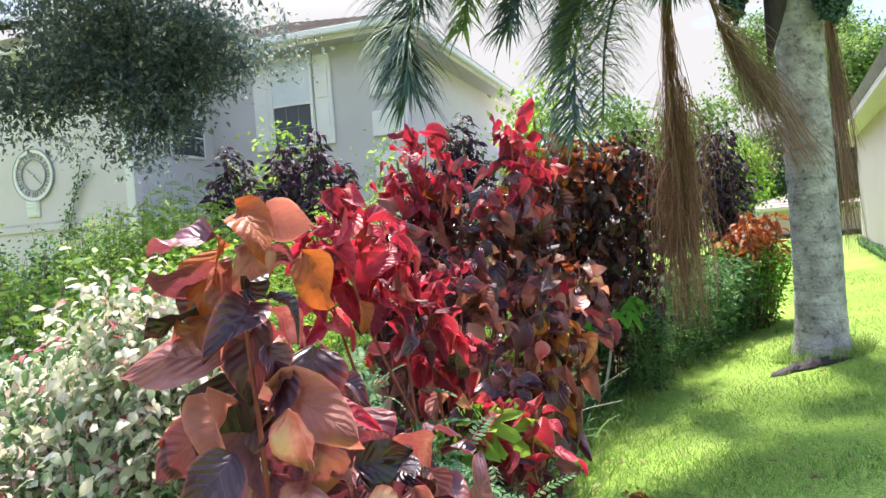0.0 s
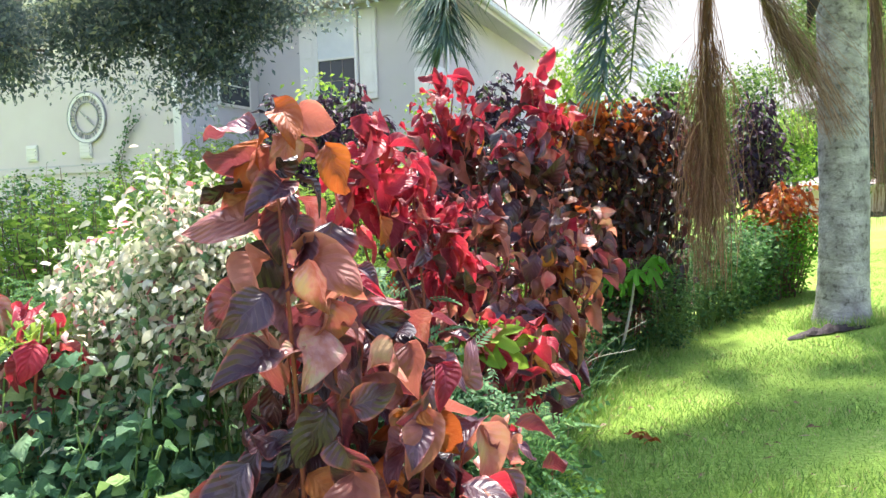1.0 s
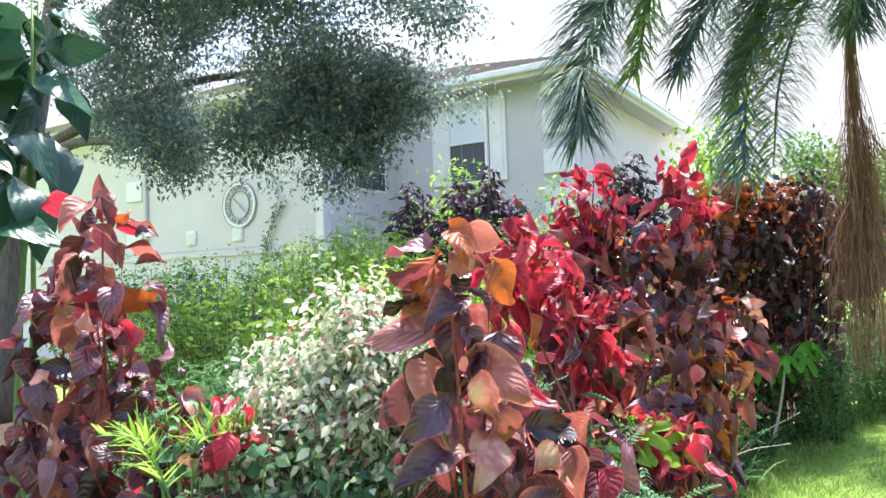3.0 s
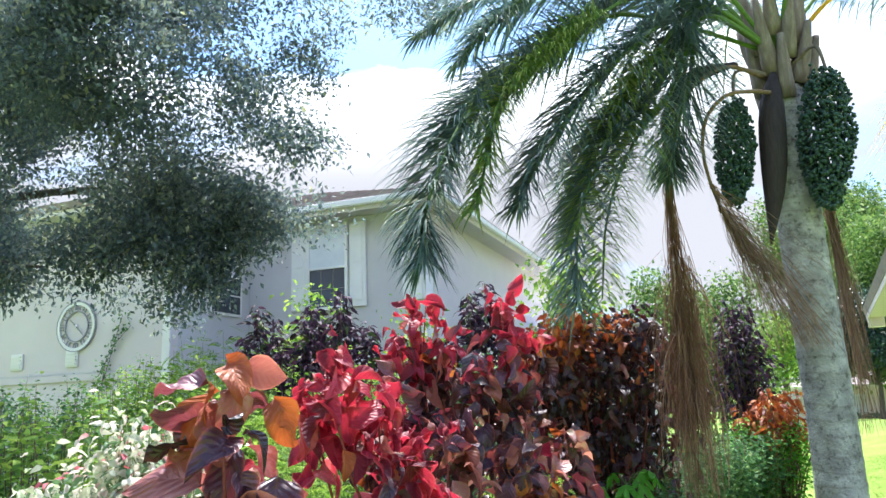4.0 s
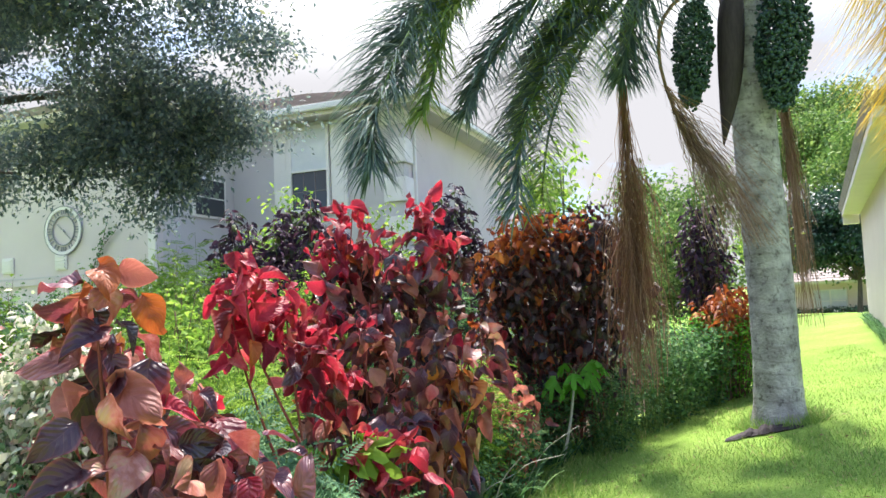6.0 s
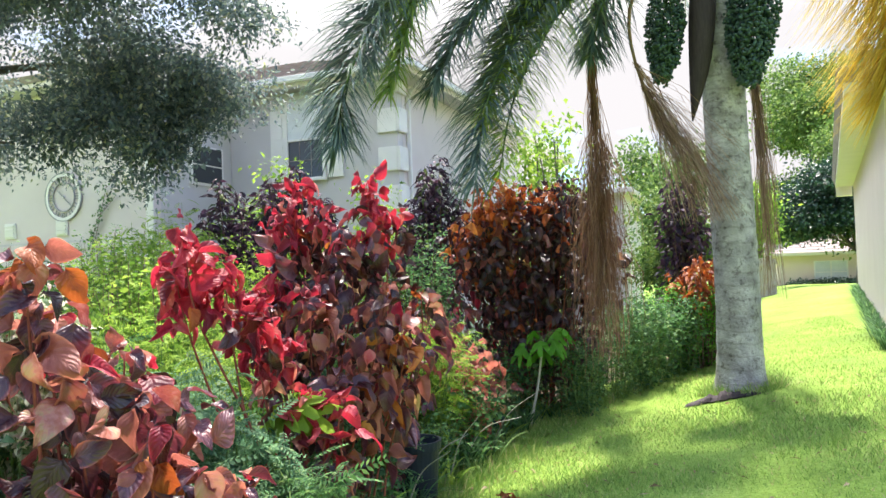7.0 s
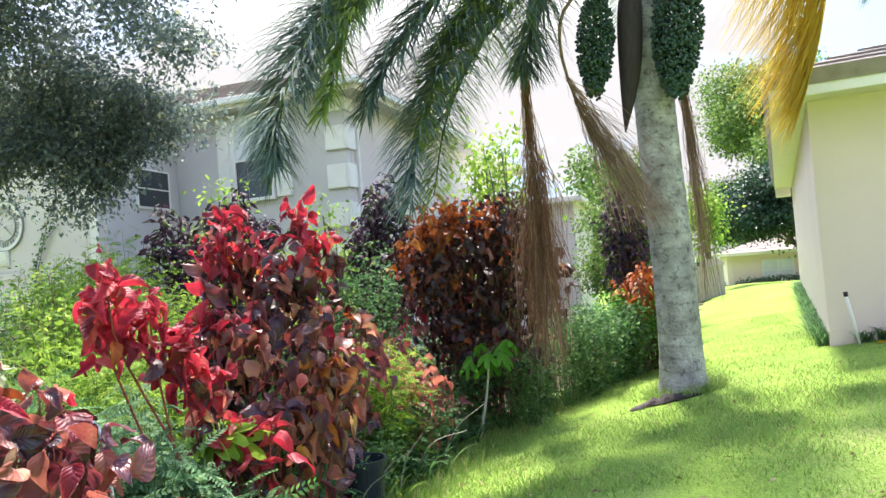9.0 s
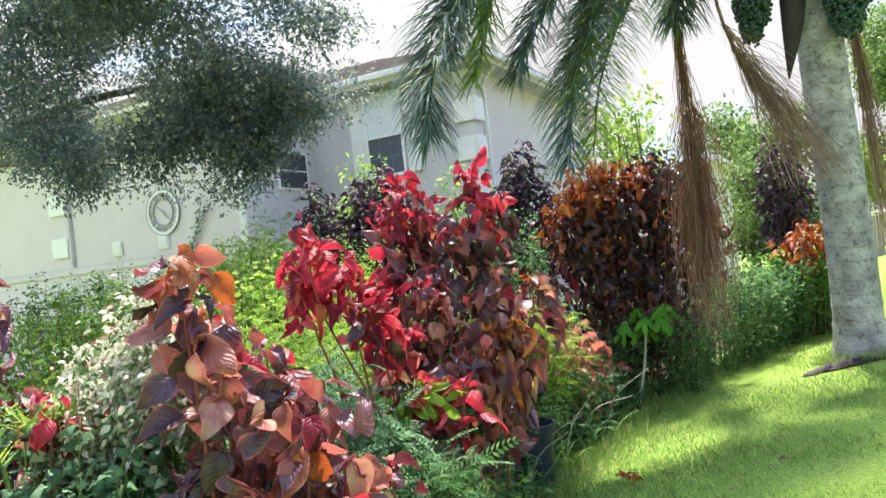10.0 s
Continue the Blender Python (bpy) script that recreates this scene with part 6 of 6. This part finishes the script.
for i in range(26):
    y = 2.7 + 3.6 * (i + r_t.random()) / 26
    x = float(bed_edge(y)) - r_t.uniform(0.0, 0.3)
    strap_tuft("strap_leaf_tuft", "arching dark green strap-leaf tuft at the bed edge", (x, y), 26, r_t.uniform(0.28, 0.5), M_GREEN if i % 5 else M_LIME, 260 + i)


def plant_pot(label, at, rad, height, mat):
    x, y = at
    z = float(gz(x, y)) - 0.01
    prof = [(0.78, 0), (0.97, 0.88), (1.06, 0.88), (1.08, 1.0), (0.98, 1.0), (0.93, 0.86), (0.0, 0.86)]
    v, f, n = [], [], 28
    for rr, h in prof:
        for k in range(n):
            a = 2 * math.pi * k / n
            v.append((x + rad * rr * math.cos(a), y + rad * rr * math.sin(a), z + height * h))
    for i in range(len(prof) - 1):
        for k in range(n):
            k2 = (k + 1) % n
            f.append((i * n + k, i * n + k2, (i + 1) * n + k2, (i + 1) * n + k))
    f.append(tuple(range(n))[::-1])
    tagged(mesh_object("plant_pot", v, f, mat, None, smooth=False), label, "pot", "plant pots")


plant_pot("blue-black plastic plant pot half hidden in grass", (-1.22, 3.16), 0.14, 0.42, M_POT)
plant_pot("small dark green plastic plant pot", (-1.30, 4.85), 0.10, 0.24, M_GREENPOT)


def areca():
    p = thing("young_palm", "small young palm with stiff yellow-green leaflets", "palm", at=(-1.56, 0.36, -0.14))
    r = rng(7)
    for k in range(8):
        a = 0.8 * k + 0.3
        o = np.array([math.cos(a), math.sin(a), 0])
        b = np.array([-1.56, 0.36, -0.14])
        rc = frond(p, [b, b + o * 0.03 + np.array([0, 0, 0.7]), b + o * 0.06 + np.array([0, 0, 1.0 + 0.1 * r.random()]), b + o * 0.17 + np.array([0, 0, 1.16])], 0.13, M_LIME, M_GREENSTEM, 500 + k, pairs=12, droop=0.15, start=0.72, width=0.010, rad=0.006)



areca()


def hoop():
    ob = thing("plastic_hoop", "thin white plastic plant hoop among the leaves", "plant support", at=(-0.80, 0.85, 0))
    tube(spline([(-1.20, 0.98, -0.10), (-1.18, 0.96, 0.75), (-1.10, 0.93, 0.97), (-1.03, 0.92, 1.0), (-0.97, 0.92, 0.93), (-0.94, 0.92, 0.6), (-0.94, 0.92, -0.06)], 40), [0.005] * 40, 8, "bent_tube", M_WHITE, ob)


hoop()


def dry_leaves():
    r = rng(9)
    for k in range(7):
        x, y = -0.62 + r.normal(0, 0.06), 3.13 + r.normal(0, 0.05)
        sv, sf, su = MID[k % 3]
        t = frames_from(np.array([[r.normal(), r.normal(), 0.25]]), np.array([[0, 0, 1.0]]), r, 0.5)[0]
        ob = mesh_object("fallen_leaf", (sv @ t.T * 0.5 + np.array([x, y, float(gz(x, y)) + 0.04])).tolist(), sf, M_ORANGE, None, su)
        tagged(ob, "curled dry orange leaf on the lawn", "leaf", "fallen leaves")


dry_leaves()


def wall_vine():
    r = rng(12)
    ob = thing("wall_vine", "thin green vine climbing the pale stucco wall", "vine", at=(-10.5, 9.6, 0))
    P = []
    for k in range(2):
        x = -10.55 - 0.2 * k
        pts = spline([(x, 9.70, -0.2), (x - 0.1, 9.71, 1.2), (x + r.uniform(-0.2, 0.3), 9.72, 2.3), (x + r.uniform(-0.3, 0.5), 9.72, 2.9 + 0.2 * (k % 3))], 30)
        tube(pts, np.linspace(0.01, 0.004, 30), 5, "stem", M_STEM, ob)
        for q in pts:
            for _ in range(5):
                P.append(q + r.normal(0, 1, 3) * np.array([0.06, 0.01, 0.05]) - np.array([0, 0.03, 0]))
    P = np.array(P)
    W = np.stack([r.normal(0, 1, len(P)), np.full(len(P), -0.4), r.normal(-0.4, 0.6, len(P))], -1)
    T = frames_from(W, np.tile([0, -1.0, 0.3], (len(P), 1)), r)
    scatter("foliage", SMALL, P, T, r.uniform(0.7, 1.3, len(P)), M_GREEN, ob, r)["kind"] = "stuff"


wall_vine()


def garden_hose():
    pts = spline([(2.3, 6.9, float(gz(2.3, 7)) + 0.02), (2.6, 6.75, float(gz(2.6, 6.8)) + 0.02), (3.0, 6.7, float(gz(3, 6.7)) + 0.02), (3.5, 6.8, float(gz(3.5, 6.8)) + 0.02), (4.2, 6.6, float(gz(4.2, 6.6)) + 0.02)], 30)
    tagged(tube(pts, [0.011] * 30, 8, "garden_hose", M_YELLOW), "pale yellow garden hose lying by the wall", "hose")


garden_hose()
for i in range(32):
    q = 0.2 + i * 0.31
    c = pose(1.957, 7.22, 0, 0, 0, -6.2) @ Vector((-0.06, q, 0))
    strap_tuft("wall_grass_tuft", "dark grass tuft along the cream wall", (c.x, c.y), 44, 0.34, M_GREEN, 400 + i, 0.012)
for i in range(15):
    c = pose(1.957, 7.22, 0, 0, 0, -6.2) @ Vector((0.30 + 0.18 * i, -0.06, 0))
    strap_tuft("wall_grass_tuft", "dark grass tuft along the cream wall", (c.x, c.y), 40, 0.27, M_GREEN, 440 + i, 0.011)


def dry_twigs():
    r = rng(31)
    for k, (x, y) in enumerate(((-1.2, 3.6), (-1.3, 4.1), (-1.05, 1.3), (-1.15, 1.55), (-1.2, 2.9), (-1.3, 3.4), (-1.25, 4.6))):
        z = float(gz(x, y))
        a = r.uniform(-0.6, 0.9)
        d = np.array([math.cos(a), -0.4, 0]) * r.uniform(0.35, 0.6)
        ob = tube(spline([(x, y, z), np.array([x, y, z + 0.3]) + d * 0.4, np.array([x, y, z + 0.42 + 0.1 * r.random()]) + d], 12), np.linspace(0.006, 0.002, 12), 5, "dry_twig", M_PALESTEM)
        tagged(ob, "thin dry bent twig among the weeds", "twig", "dry twigs")


dry_twigs()

# ---- grass ----
def grass():
    r = rng(300)
    n = 150000
    y = 2.0 + 10.0 * r.random(n) ** 1.5
    x = bed_edge(y) - 0.15 + (4.6 + 0.1 * y) * r.random(n)
    keep = ~((x > 2.0) & (y > 7.15))
    x, y = x[keep], y[keep]
    P = np.stack([x, y, gz(x, y) - 0.01], -1)
    W = np.stack([r.normal(0, 0.5, len(x)), r.normal(0, 0.5, len(x)), np.full(len(x), 0.9)], -1)
    T = frames_from(W, r.normal(0, 1, (len(x), 3)), r)
    blade = (np.array([(-0.003, 0, 0), (0.003, 0, 0), (0.0022, 0.03, 0.003), (-0.0022, 0.03, 0.003), (0, 0.055, 0.014)]), [(0, 1, 2, 3), (3, 2, 4)], np.array([(0, 0), (1, 0), (1, 0.6), (0, 0.6), (0.5, 1.0)]))
    tall = 0.5 + 0.5 * np.array([noise.noise((a * 2.2, c * 2.2, 0)) + 0.6 * noise.noise((a * 7, c * 7, 3)) for a, c in zip(x, y)])
    ob = scatter("grass", [blade], P, T, r.uniform(0.35, 0.9, len(x)) * (0.65 + 0.75 * np.clip(tall, 0, 1)), M_GRASS, None, r)
    tagged(ob, "short coarse lawn grass in sun and shade", "grass", kind="stuff")


grass()


def bed_edge_weeds():
    """Longer ragged grass where the lawn meets the bed and the palm's foot."""
    r = rng(330)
    n = 9000
    y = 2.3 + 5.2 * r.random(n)
    x = bed_edge(y) + r.normal(0.02, 0.10, n)
    a = 2 * math.pi * r.random(1200)
    x = np.concatenate([x, 0.58 + np.cos(a) * r.uniform(0.2, 0.36, 1200)])
    y = np.concatenate([y, 6.03 + np.sin(a) * r.uniform(0.2, 0.36, 1200)])
    P = np.stack([x, y, gz(x, y) - 0.01], -1)
    W = np.stack([r.normal(0, 0.45, len(x)), r.normal(0, 0.45, len(x)), np.full(len(x), 0.9)], -1)
    T = frames_from(W, r.normal(0, 1, (len(x), 3)), r)
    blade = (np.array([(-0.004, 0, 0), (0.004, 0, 0), (0.003, 0.06, 0.01), (-0.003, 0.06, 0.01), (0, 0.12, 0.045)]), [(0, 1, 2, 3), (3, 2, 4)], np.array([(0, 0), (1, 0), (1, 0.6), (0, 0.6), (0.5, 1.0)]))
    tagged(scatter("grass_fringe", [blade], P, T, r.uniform(0.4, 1.2, len(x)), M_GRASS, None, r), "longer ragged grass along the bed edge", "grass", kind="stuff")


bed_edge_weeds()


def lawn_litter():
    """Small dry leaves and twigs strewn on the lawn."""
    r = rng(340)
    n = 420
    y = 2.2 + 6.5 * r.random(n) ** 1.3
    x = bed_edge(y) + 3.2 * r.random(n) ** 1.6
    P = np.stack([x, y, gz(x, y) + 0.022], -1)
    W = np.stack([r.normal(0, 1, n), r.normal(0, 1, n), r.normal(0, 0.15, n)], -1)
    T = frames_from(W, np.tile([0, 0, 1.0], (n, 1)), r)
    tagged(scatter("leaf_litter", [small_leaf(0.04, 0.018, 0.5, 0.3), small_leaf(0.06, 0.006, 0.1, 0.1)], P, T, r.uniform(0.4, 1.2, n), M_DEAD, None, r), "small dry brown leaves strewn on the lawn", "leaf litter", kind="stuff")


lawn_litter()
